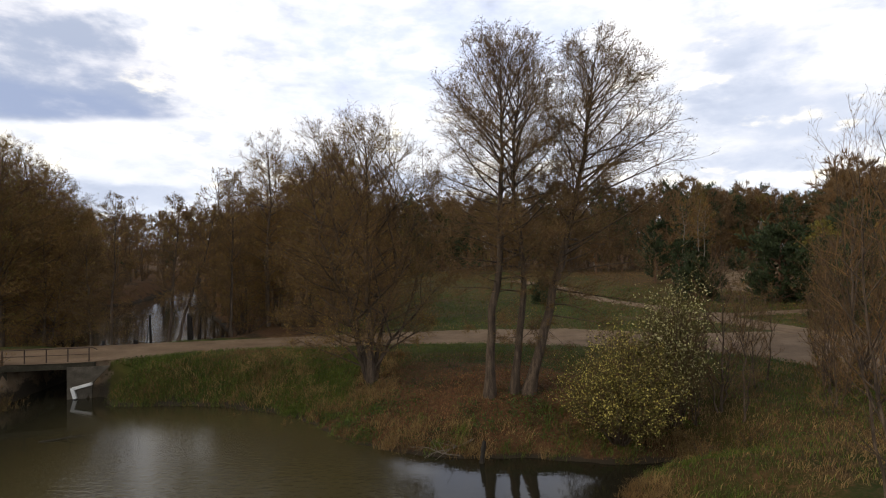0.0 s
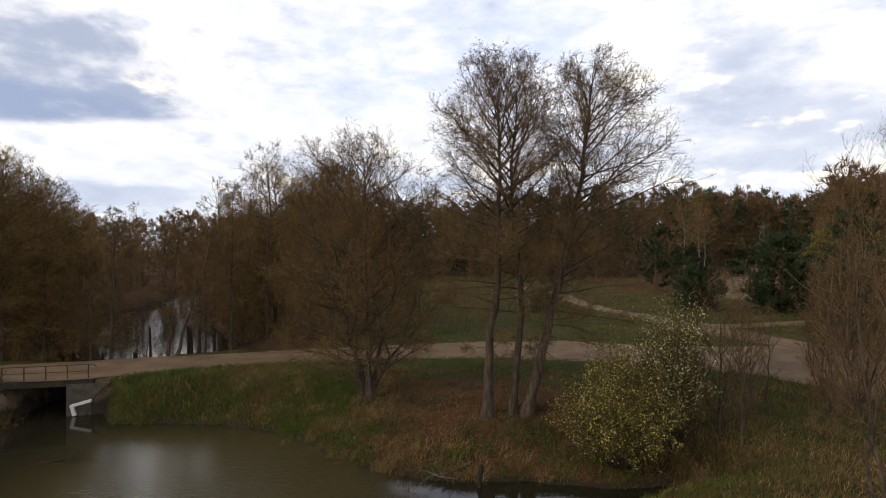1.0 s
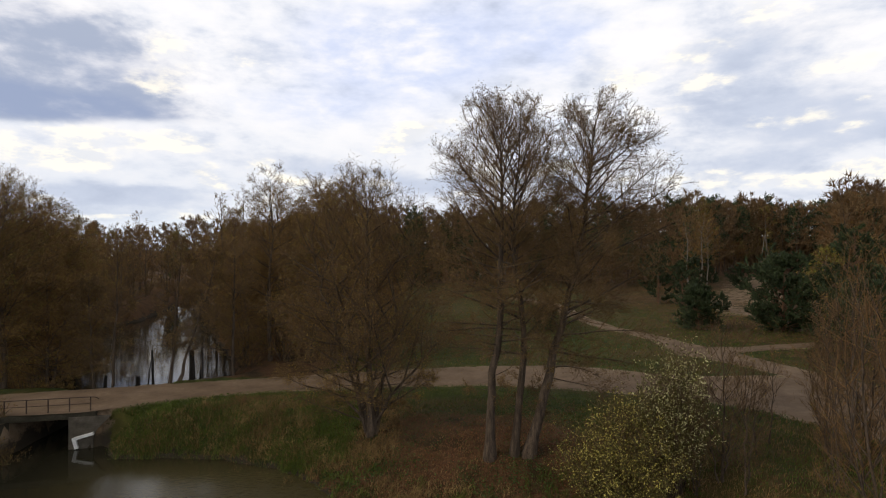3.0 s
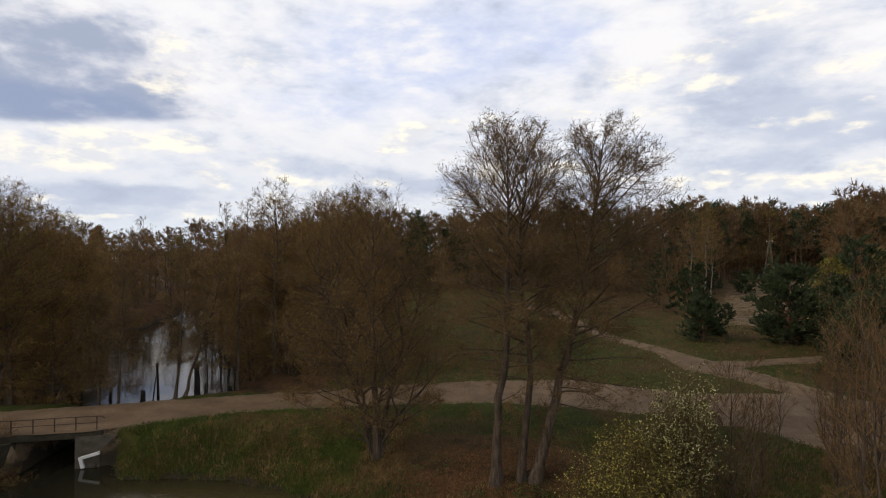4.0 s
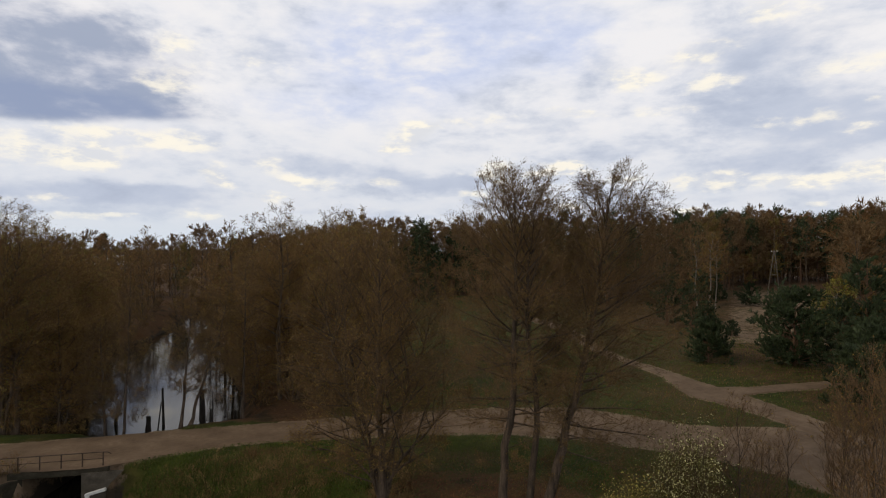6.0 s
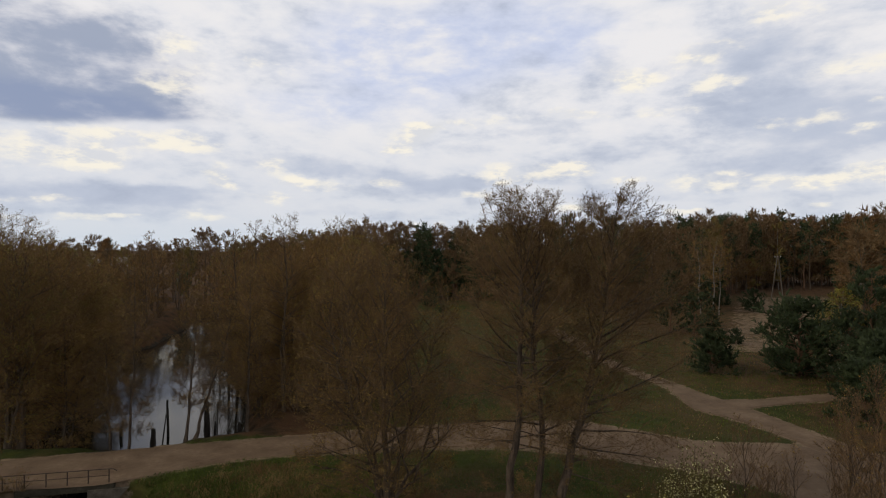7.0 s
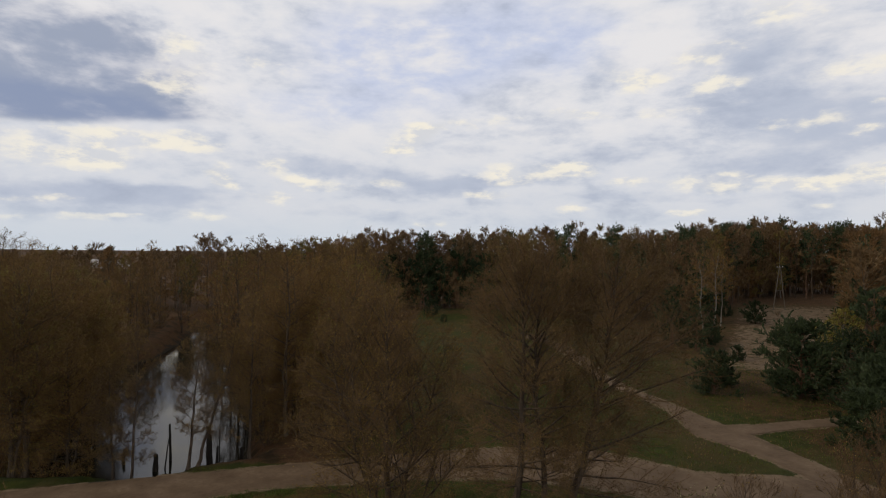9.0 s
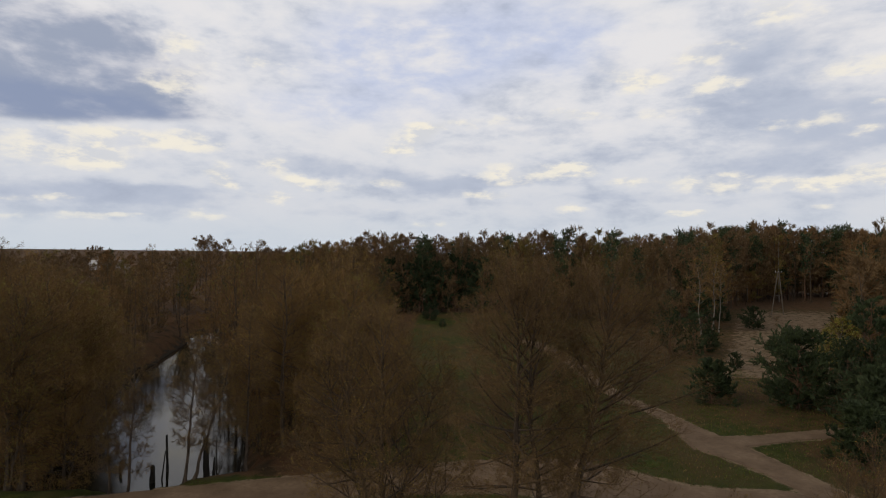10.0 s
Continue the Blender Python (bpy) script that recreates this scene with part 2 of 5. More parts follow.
WHITE = material("whitewashed_concrete", [(0.5, 0.5, 0.48), (0.7, 0.7, 0.68), (0.8, 0.8, 0.78)], 3.0, 0.8, 0.3, 25)
RAIL = material("rusty_painted_steel", [(0.025, 0.016, 0.013), (0.045, 0.03, 0.024), (0.085, 0.055, 0.04)], 5.0, 0.6, 0.2, 40)
ROTTEN = material("wet_rotten_wood", [(0.012, 0.010, 0.008), (0.022, 0.018, 0.014), (0.045, 0.036, 0.026)], 4.0, 0.7, 0.8, 18, 0.0, (1, 1, 0.3))
POLE = material("grey_pole_wood", [(0.09, 0.075, 0.06), (0.15, 0.125, 0.10), (0.23, 0.20, 0.165)], 3.0, 0.85, 0.3, 20, 0.0, (1, 1, 0.2))
SAND = material("sandy_track", [(0.095, 0.062, 0.036), (0.145, 0.098, 0.060), (0.215, 0.152, 0.098)], 0.35, 0.95, 0.6, 6)


def ground_material():
    """Grass, dry litter, bare sand and wet mud, mixed by where the ground sheet says they lie, with uneven borders."""
    m = bpy.data.materials.new("ground")
    m.use_nodes = True
    m.node_tree.nodes.clear()
    N = Nodes(m.node_tree)
    where = N.add("ShaderNodeTexCoord").outputs["Object"]
    a, b, c = N.noise(where, 0.09, 5.0, 0.6), N.noise(where, 0.8, 6.0, 0.65), N.noise(where, 7.0, 5.0, 0.7)
    cover_map = N.add("ShaderNodeAttribute")
    cover_map.attribute_name = "cover"
    split = N.add("ShaderNodeSeparateColor", Color=cover_map.outputs["Color"])
    edge = N.op("MULTIPLY", N.op("SUBTRACT", N.op("ADD", b, N.op("MULTIPLY", c, 0.5)), 0.75), 0.9)
    green = N.mix(N.span(b, 0.35, 0.7), (0.026, 0.038, 0.006), (0.06, 0.070, 0.011))
    green = N.mix(N.span(a, 0.42, 0.62), green, (0.07, 0.051, 0.018))
    green = N.mix(N.span(c, 0.5, 0.75), green, (0.036, 0.035, 0.011))
    dry = N.mix(N.span(c, 0.3, 0.7), (0.052, 0.027, 0.014), (0.140, 0.074, 0.035))
    dry = N.mix(N.span(b, 0.45, 0.7), dry, (0.095, 0.058, 0.024))
    dry = N.mix(N.span(N.noise(where, 0.45, 4.0, 0.6), 0.48, 0.66), dry, (0.045, 0.030, 0.014))
    sand = N.mix(N.span(b, 0.3, 0.7), (0.15, 0.105, 0.066), (0.25, 0.185, 0.125))
    sand = N.mix(N.span(c, 0.55, 0.75), sand, (0.12, 0.085, 0.045))
    mud = N.mix(b, (0.025, 0.02, 0.014), (0.05, 0.04, 0.028))
    tone = N.mix(N.span(N.op("ADD", split.outputs[0], edge), 0.35, 0.65), green, dry)
    tone = N.mix(N.span(N.op("ADD", split.outputs[1], edge), 0.4, 0.6), tone, sand)
    tone = N.mix(N.span(N.op("ADD", split.outputs[2], edge), 0.4, 0.6), tone, mud)
    relief = N.add("ShaderNodeBump", Strength=0.8, Distance=0.12, Height=N.op("ADD", c, N.op("MULTIPLY", b, 1.5)))
    shader = N.add("ShaderNodeBsdfPrincipled", **{"Base Color": tone, "Roughness": 0.95, "Specular IOR Level": 0.15, "Normal": relief.outputs[0]})
    N.tree.links.new(shader.outputs[0], N.add("ShaderNodeOutputMaterial").inputs[0])
    return m


def water_material():
    m = bpy.data.materials.new("pond_water")
    m.use_nodes = True
    m.node_tree.nodes.clear()
    N = Nodes(m.node_tree)
    where = N.add("ShaderNodeTexCoord").outputs["Object"]
    ripple = N.noise(N.vec("MULTIPLY", where, (1.0, 1.8, 1.0)), 2.2, 3.0, 0.5)
    calm = N.noise(where, 0.12, 3.0, 0.5)
    at = N.add("ShaderNodeSeparateXYZ", Vector=where)
    # silt stirred up below the culvert, clear dark water under the far bank
    # colour fades dark at the left, painting in the reflected trees and bridge
    silt_shaded_left = N.op("MULTIPLY", N.span(at.outputs[0], -27.0, -17.0), N.op("MULTIPLY", N.span(N.op("ADD", at.outputs[0], N.op("MULTIPLY", calm, 9.0)), 5.5, -1.5), N.span(at.outputs[1], 40.0, 35.0)))
    murk = N.mix(silt_shaded_left, (0.018, 0.017, 0.011), (0.060, 0.051, 0.022))
    relief = N.add("ShaderNodeBump", Strength=N.op("ADD", N.span(calm, 0.35, 0.65, 0.03, 0.16), N.op("MULTIPLY", silt_shaded_left, 0.22)), Distance=0.05, Height=ripple)
    shader = N.add("ShaderNodeBsdfPrincipled", **{"Base Color": murk, "Roughness": N.span(silt_shaded_left, 0.0, 1.0, 0.03, 0.15), "IOR": 1.33, "Normal": relief.outputs[0]})
    N.tree.links.new(shader.outputs[0], N.add("ShaderNodeOutputMaterial").inputs[0])
    return m


# ---- mesh helpers ----
def mesh_object(name, chunks, parent=None, label="", smooth=False):
    """One mesh object. chunks: (vertices, faces as an array of rows of equal length, material)."""
    me = bpy.data.meshes.new(name)
    verts = np.concatenate([np.asarray(v, float).reshape(-1, 3) for v, f, m in chunks])
    loops, starts, slots, mats, base, at = [], [], [], [], 0, 0
    for v, f, m in chunks:
        f = np.asarray(f, np.int64)
        if m not in mats:
            mats.append(m)
            me.materials.append(m)
        loops.append((f + base).ravel())
        starts.append(at + np.arange(len(f)) * f.shape[1])
        slots.append(np.full(len(f), mats.index(m)))
        base += np.asarray(v).reshape(-1, 3).shape[0]
        at += f.size
    loops, starts, slots = np.concatenate(loops), np.concatenate(starts), np.concatenate(slots)
    me.vertices.add(len(verts))
    me.vertices.foreach_set("co", verts.ravel())
    me.loops.add(len(loops))
    me.loops.foreach_set("vertex_index", loops.astype(np.int32))
    me.polygons.add(len(starts))
    me.polygons.foreach_set("loop_start", starts.astype(np.int32))
    me.polygons.foreach_set("material_index", slots.astype(np.int32))
    me.polygons.foreach_set("use_smooth", np.full(len(starts), smooth))
    me.update(calc_edges=True)
    me.validate()
    ob = new(name, me)
    ob.parent = parent
    return tagged(ob, label)


def part(name, bm, mat, parent, label="", smooth=False):
    """Links a bmesh as one mesh object under a thing."""
    me = bpy.data.meshes.new(name)
    bm.to_mesh(me)
    bm.free()
    me.materials.append(mat)
    for p in me.polygons:
        p.use_smooth = smooth
    ob = new(name, me)
    ob.parent = parent
    return tagged(ob, label)


def unit(v):
    return v / np.maximum(np.linalg.norm(v, axis=-1, keepdims=True), 1e-9)


def tubes(P, R, sides):
    """Tubes along N lines of K points, closed to a point where the last radius is 0. Returns vertices and quads."""
    N, K, _ = P.shape
    T = unit(np.gradient(P, axis=1))
    ref = np.where(np.abs(T[:, :1, 2:]) > 0.9, np.array([1.0, 0.2, 0.0]), np.array([0.1, 0.2, 1.0]))
    U = unit(np.cross(T, np.broadcast_to(ref, T.shape)))
    V = np.cross(T, U)
    a = np.arange(sides) * 2 * math.pi / sides
    ring = np.cos(a)[None, None, :, None] * U[:, :, None] + np.sin(a)[None, None, :, None] * V[:, :, None]
    verts = P[:, :, None] + ring * R[:, :, None, None]
    k, s = np.meshgrid(np.arange(K - 1), np.arange(sides), indexing="ij")
    q = np.stack([k * sides + s, k * sides + (s + 1) % sides, (k + 1) * sides + (s + 1) % sides, (k + 1) * sides + s], -1).reshape(-1, 4)
    faces = (np.arange(N) * K * sides)[:, None, None] + q[None]
    return verts.reshape(-1, 3), faces.reshape(-1, 4)


def spikes(A, B, r):
    """Thin three-sided cones from A to B."""
    T = unit(B - A)
    U = unit(np.cross(T, np.array([0.31, 0.52, 0.8])))
    V = np.cross(T, U)
    a = np.arange(3) * 2 * math.pi / 3
    base = A[:, None] + (np.cos(a)[None, :, None] * U[:, None] + np.sin(a)[None, :, None] * V[:, None]) * r[:, None, None]
    verts = np.concatenate([base, B[:, None]], 1)
    f = np.array([[0, 1, 3], [1, 2, 3], [2, 0, 3]])
    return verts.reshape(-1, 3), ((np.arange(len(A)) * 4)[:, None, None] + f).reshape(-1, 3)


def slivers(A, B, r, rng):
    """Far twigs: one narrow face each."""
    S = unit(np.cross(B - A, rng.normal(size=A.shape))) * r
    return np.stack([A - S, A + S, B], 1).reshape(-1, 3), np.arange(len(A) * 3).reshape(-1, 3)


def leaves(C, size, rng, long=1.8):
    """Small pointed leaves or buds, four corners each, turned at random."""
    n = len(C)
    D = unit(rng.normal(size=(n, 3)))
    E = unit(np.cross(D, unit(rng.normal(size=(n, 3)))))
    s = (size * rng.uniform(0.6, 1.4, n))[:, None]
    verts = np.stack([C, C + D * s * long * 0.5 + E * s * 0.5, C + D * s * long, C + D * s * long * 0.5 - E * s * 0.5], 1)
    return verts.reshape(-1, 3), np.arange(n * 4).reshape(-1, 4)


def along(P, u):
    """Points and directions at the fractions u of lines P."""
    K = P.shape[1]
    f = np.clip(u, 0, 0.9999) * (K - 1)
    i = f.astype(int)
    n = np.arange(len(P))
    A, B = P[n, i], P[n, i + 1]
    return A + (B - A) * (f - i)[:, None], unit(B - A), f


def shoots(rng, P, R, L, count, start, end, angle, length, K, up, wobble, thick, bias=1.0, dome=None, reach=(0.68, 1.0)):
    """Side shoots of the lines P. count: for each parent; length: a function of the place along the parent and its length."""
    per = np.maximum(rng.poisson(count, len(P)) if np.isscalar(count) else count, 1)
    idx = np.repeat(np.arange(len(P)), per)
    n = len(idx)
    u = start + (end - start) * rng.random(n) ** bias
    if dome is not None:   # limbs spaced evenly up and round the stem
        order = np.concatenate([np.arange(k) for k in per])
        u = start + (end - start) * ((order + rng.random(n)) / per[idx]) ** bias
    at, T, f = along(P[idx], u)
    U = unit(np.cross(T, unit(rng.normal(size=(n, 3)))))
    if dome is not None:
        side = unit(np.cross(T, np.array([1.0, 0.0, 0.02])))
        turn = (order * 2.39996 + idx * 1.7 + rng.normal(0, .25, n))[:, None]
        U = np.cos(turn) * side + np.sin(turn) * np.cross(T, side)
    a = np.radians(angle(u) + rng.normal(0, 9, n))[:, None]
    D = np.cos(a) * T + np.sin(a) * U
    if dome is None:
        long = length(u, L[idx]) * rng.uniform(0.6, 1.25, n)
    else:   # limbs reach out to a rounded crown
        p, d = (at - np.array(dome[:3])) / np.array(dome[3:]), D / np.array(dome[3:])
        A, B, C = (d * d).sum(1), (p * d).sum(1), (p * p).sum(1) - 1
        long = np.maximum((-B + np.sqrt(np.maximum(B * B - A * C, 0))) / A, 0.5) * rng.uniform(*reach, n)
    pts = [at]
    for k in range(K - 1):
        D = unit(D + np.array([0, 0, up]) / (K - 1) + rng.normal(0, wobble, (n, 3)) / math.sqrt(K - 1))
        pts.append(pts[-1] + D * (long / (K - 1))[:, None])
    parent_r = R[idx, f.astype(int)]
    r0 = np.minimum(parent_r * 0.75, long * thick + 0.002)
    taper = np.linspace(1, 0.16, K)
    return np.stack(pts, 1), r0[:, None] * taper[None], long


def line(points, K, rng=None, wobble=0.0):
    """A smooth line of K points through a few given ones."""
    p = np.asarray(points, float)
    d = np.concatenate([[0], np.cumsum(np.linalg.norm(np.diff(p, axis=0), axis=1))])
    m = np.gradient(p, d, axis=0)
    s = np.linspace(0, d[-1], K)
    i = np.clip(np.searchsorted(d, s) - 1, 0, len(p) - 2)
    h = (d[i + 1] - d[i])[:, None]
    w = ((s - d[i])[:, None]) / h
    out = (2 * w ** 3 - 3 * w ** 2 + 1) * p[i] + (w ** 3 - 2 * w ** 2 + w) * h * m[i] + (3 * w ** 2 - 2 * w ** 3) * p[i + 1] + (w ** 3 - w ** 2) * h * m[i + 1]
    if rng is not None:
        out[1:] += rng.normal(0, wobble, (K - 1, 3)) * (1, 1, 0.2)
    return out


def bare_tree(name, seed, stems, crown, counts, label, category="tree", group="", twig=TWIG, bud=BUD, buds=0.7, bud_size=0.05, sides=9, bark=BARK, low=0.35, twig_r=0.006,
              rise=0.2, spread=(76, 34), fine=True, sag=0.0, bias=0.9, stubs=0, reach=(0.8, 1.0)):
    """A leafless tree in spring. stems: lists of points with a foot radius; crown: the middle and half-widths of the rounded crown;
    counts: limbs for each stem, boughs for each limb, twigs for each bough, twiglets for each twig. fine: with each limb as a part of its own."""
    rng = np.random.default_rng(seed)
    root = tagged(new(name), label, category, group)
    K = 16
    P = np.stack([line(pts, K, rng, 0.05) for pts, r in stems])
    L = np.linalg.norm(np.diff(P, axis=1), axis=2).sum(1)
    s = np.linspace(0, 1, K)
    flare = 1 + 0.6 * np.exp(-s * 26)
    R = np.array([r for pts, r in stems])[:, None] * ((1 - s) ** 0.8 * 0.94 + 0.06)[None] * flare[None]
    for k in range(len(P)):
        v, f = tubes(P[k:k + 1], R[k:k + 1], sides)
        mesh_object("trunk", [(v, f, bark)], root, smooth=True)
    share = np.maximum((L / L.max() * counts[0]).round().astype(int), 4)
    P1, R1, L1 = shoots(rng, P, R, L, share, low, 0.99, lambda u: spread[0] + (spread[1] - spread[0]) * ((u - low) / (1 - low)) ** 1.3, None,
                        8 if fine else 5, rise, 0.12, 0.0125, bias, crown, reach)
    if sag:
        low_ones = np.clip(1 - (P1[:, 0, 2] / P[:, :, 2].max() - low) / 0.3, 0, 1)
        P1[:, :, 2] -= sag * low_ones[:, None] * (np.linspace(0, 1, P1.shape[1]) ** 2)[None] * L1[:, None]
    P2, R2, L2 = shoots(rng, P1, R1, L1, np.maximum((L1 / L1.mean() * counts[1]).round().astype(int), 2), 0.15, 0.97, lambda u: 50 - 8 * u, lambda u, l: l * (0.5 - 0.26 * u), 5 if fine else 3, rise, 0.22, 0.009)
    if stubs:   # crooked dead side branches low on the stem
        S, SR, SL = shoots(rng, P, R, L, stubs, .1, low + .05, lambda u: 68 + 0 * u, lambda u, l: 1.7 + 0 * u, 6, -.1, .3, .012)
        S2, SR2, _ = shoots(rng, S, SR, SL, 4, .3, 1.0, lambda u: 50 + 0 * u, lambda u, l: l * .4, 4, .2, .3, .01)
        for k in range(len(S)):
            mesh_object("dead_limb", [(*tubes(S[k:k + 1], SR[k:k + 1], 4), bark)], root, smooth=True)
        P2, R2, L2 = (np.concatenate(z) for z in ((P2, np.stack([np.array([np.interp(np.linspace(0, 3, 5), np.arange(4), s[:, j]) for j in range(3)]).T for s in S2])),
                                                  (R2, np.stack([np.interp(np.linspace(0, 3, 5), np.arange(4), s) for s in SR2])), (L2, np.full(len(S2), .3))))
    if fine:
        for k in range(len(P1)):
            v1, f1 = tubes(P1[k:k + 1], R1[k:k + 1], 5)
            mesh_object("limb", [(v1, f1, bark)], root, smooth=True)
    v1, f1 = tubes(P1, R1, 4)
    v2, f2 = tubes(P2, np.maximum(R2, twig_r * .8), 4 if fine else 3)
    tagged(mesh_object("branchwork", [(v2, f2, twig)] if fine else [(v1, f1, bark), (v2, f2, twig)], root, smooth=True), kind="stuff")
    P3, R3, L3 = shoots(rng, np.concatenate([P2, P1[:, -3:]] if not fine else [P2[:, ::2], P1[:, -3:]]), np.concatenate([R2, R1[:, -3:]] if not fine else [R2[:, ::2], R1[:, -3:]]),
                        np.concatenate([L2, L1 * 0.5]), counts[2], 0.12, 1.0, lambda u: 50 - 8 * u, lambda u, l: 0.14 + l * (0.42 - 0.2 * u), 3, rise, 0.3, 0.008)
    R3 = np.maximum(R3, twig_r * 0.6)
    v3, f3 = spikes(P3[:, 0], P3[:, 2], np.full(len(P3), twig_r))
    chunks = [(v3, f3, twig)]
    tips = [P3[:, 2]]
    if counts[3]:
        P4, R4, L4 = shoots(rng, P3, R3, L3, counts[3], 0.2, 1.0, lambda u: 44 + 0 * u, lambda u, l: 0.12 + l * 0.46, 2, rise * 0.5, 0.1, 0.01)
        v4, f4 = spikes(P4[:, 0], P4[:, 1], np.full(len(P4), twig_r * 0.8))
        chunks.append((v4, f4, twig))
        tips += [P4[:, 1], P4.mean(1)]
    tips = np.concatenate(tips)
    tips = tips[rng.random(len(tips)) < buds]
    if len(tips):
        chunks.append((*leaves(tips + rng.normal(0, 0.02, tips.shape), bud_size, rng), bud))
    tagged(mesh_object("crown", chunks, root), kind="stuff")
    return root


# ---- the lie of the land ----
WATER = -2.25
FRONT_POND = [(-60, 8), (-46, 17), (-36, 27), (-33, 33), (-31.0, 38), (-29.7, 39.8), (-26, 40.6), (-24.2, 40.6), (-23.4, 39.4), (-22.6, 38.2), (-14.8, 38.0), (-10.4, 36), (-7.5, 33.4), (-5.4, 31), (-3.1, 29.6),
              (0.5, 28.7), (3.3, 28.4), (6.3, 28.3), (9, 27.9), (11.5, 27.9), (12.2, 27.4), (11, 26.8), (9.3, 26.2), (7.5, 24), (8, 20), (9, 14), (11, 6), (12, -6), (8, -25), (-20, -32), (-50, -18)]
CHANNEL = [(-30.2, 38), (-26.2, 38), (-27.3, 53), (-31.4, 53)]
MOUTH = [(-32.5, 34), (-22.2, 34), (-22.7, 41.0), (-26, 40.3), (-32.5, 38.6)]
BACK_POND = [(-42, 50.5), (-38, 50.2), (-32, 51.3), (-26, 53), (-21.6, 55), (-22, 57.2), (-25.5, 67), (-30, 76.6), (-35.2, 86), (-45, 107), (-57.6, 134), (-68, 159), (-74, 165), (-77, 158),
             (-67, 136), (-61, 110), (-65, 99), (-55, 82), (-47, 69), (-43, 57)]
NEAR_EDGE = [(-46, 33.5), (-36, 37.3), (-31.1, 38.9), (-25.6, 40.3), (-22.8, 42.4), (-17.4, 45.4), (-13.6, 46.4), (-4.6, 48), (4, 48.8), (10.5, 47.4), (16, 44.4), (19.5, 41.6), (22.4, 38.2), (24.2, 34.4),
             (27.5, 29.5), (32, 23), (38, 15)]
FAR_EDGE = [(-52, 40), (-40, 43.5), (-34, 45.3), (-29.2, 46.9), (-24, 48.7), (-18.5, 50.2), (-10, 53), (-2, 55.2), (4.4, 56.5), (12, 56.6), (16.5, 53), (20.6, 49.2), (24.5, 48), (27.6, 47.6),
            (31.5, 43), (37, 35), (45, 25)]
TRACK_L = [(33, 36), (30, 42), (29, 47), (28.2, 50.5), (26.4, 54.8), (24.6, 58), (24.7, 62), (25, 67), (24, 72), (22, 78), (20.8, 87), (20.4, 98), (19, 111), (14.5, 126)]
TRACK_R = [(40, 33.5), (35, 41.5), (32.6, 47.2), (31.7, 51), (30.6, 55.6), (29.6, 59.6), (28.1, 63.6), (26.9, 68.4), (25.6, 73), (23.7, 79), (22.8, 87.5), (22.6, 98.5), (21.6, 112), (17.3, 127)]
BRANCH_L = [(27.2, 57.6), (30.2, 58.2), (33, 59.3), (36, 60.4), (40.4, 61.5), (50, 64.5)]
BRANCH_R = [(26.2, 60.4), (28.8, 61.2), (32.2, 61.9), (36, 62.8), (42, 64.1), (52, 67)]



def ease(v):
    v = np.clip(v, 0, 1)
    return v * v * (3 - 2 * v)


def inside_by(poly, x, y):
    """Distance to the rim of a polygon, negative inside."""
    p = np.asarray(poly, float)
    best, odd = np.full(np.shape(x), 1e9), np.zeros(np.shape(x), bool)
    for (ax, ay), (bx, by) in zip(p, np.roll(p, -1, 0)):
        ex, ey = bx - ax, by - ay
        h = np.clip(((x - ax) * ex + (y - ay) * ey) / (ex * ex + ey * ey), 0, 1)
        best = np.minimum(best, (x - ax - ex * h) ** 2 + (y - ay - ey * h) ** 2)
        cross = ((ay > y) != (by > y)) & (x < (bx - ax) * (y - ay) / (by - ay + 1e-12) + ax)
        odd ^= cross
    return np.where(odd, -1, 1) * np.sqrt(best)


def rough(x, y, seed=0.0):
    """Cheap smooth unevenness, about -1 to 1."""
    return (np.sin(x * 0.31 + 1.3 * np.sin(y * 0.23 + seed)) + np.sin(y * 0.37 + 1.7 * np.sin(x * 0.19 + 2 * seed)) + 0.6 * np.sin(x * 1.1 + y * 0.7 + seed) + 0.6 * np.sin(y * 1.3 - x * 0.6 + seed)) / 3.2


ROAD_RIM = NEAR_EDGE + FAR_EDGE[::-1]
TRACK_RIM = TRACK_L + TRACK_R[::-1]
BRANCH_RIM = BRANCH_L + BRANCH_R[::-1]


def shore(x, y):
    w = 0.35 * rough(x * 2.6, y * 2.6, 3.0)
    return np.minimum(np.minimum(inside_by(FRONT_POND, x, y), inside_by(BACK_POND, x, y)) + w, inside_by(CHANNEL, x, y))


def height(x, y):
    x, y = np.asarray(x, float), np.asarray(y, float)
    land = 0.3 + 1.15 * ease((x - 8) / 22) * ease((y - 5) / 40) + 2.0 * ease((x - 40) / 60) * ease((y - 80) / 80) + 0.7 * ease((y - 60) / 90)
    d = shore(x, y)
    road = np.minimum(inside_by(ROAD_RIM, x, y), inside_by(TRACK_RIM, x, y))
    land = land + 0.12 * rough(x, y) * ease(road / 3) + 0.05 * rough(3 * x, 3 * y, 5.0) * ease(road / 2)
    wide = 4.2 + 1.8 * ease((x + 12) / 8) + 4.5 * np.exp(-((x + 5) / 5) ** 2) * (y < 50)
    u = np.clip(d / wide, 0, 1)
    up = WATER - 0.05 + (land - WATER + 0.05) * (1 - (1 - u) ** (2.4 - 0.7 * ease((x + 12) / 8)))
    out = np.where(d > 0, up, WATER - 0.05 - np.minimum(1.3, -d * 0.4))
    # the road runs on an embankment, open at the culvert
    bank = land - 0.85 * np.maximum(inside_by(ROAD_RIM, x, y) - 0.5, 0)
    return np.where((inside_by(CHANNEL, x, y) > 0.4) & (inside_by(MOUTH, x, y) > 0), np.maximum(out, np.minimum(land, bank)), out)


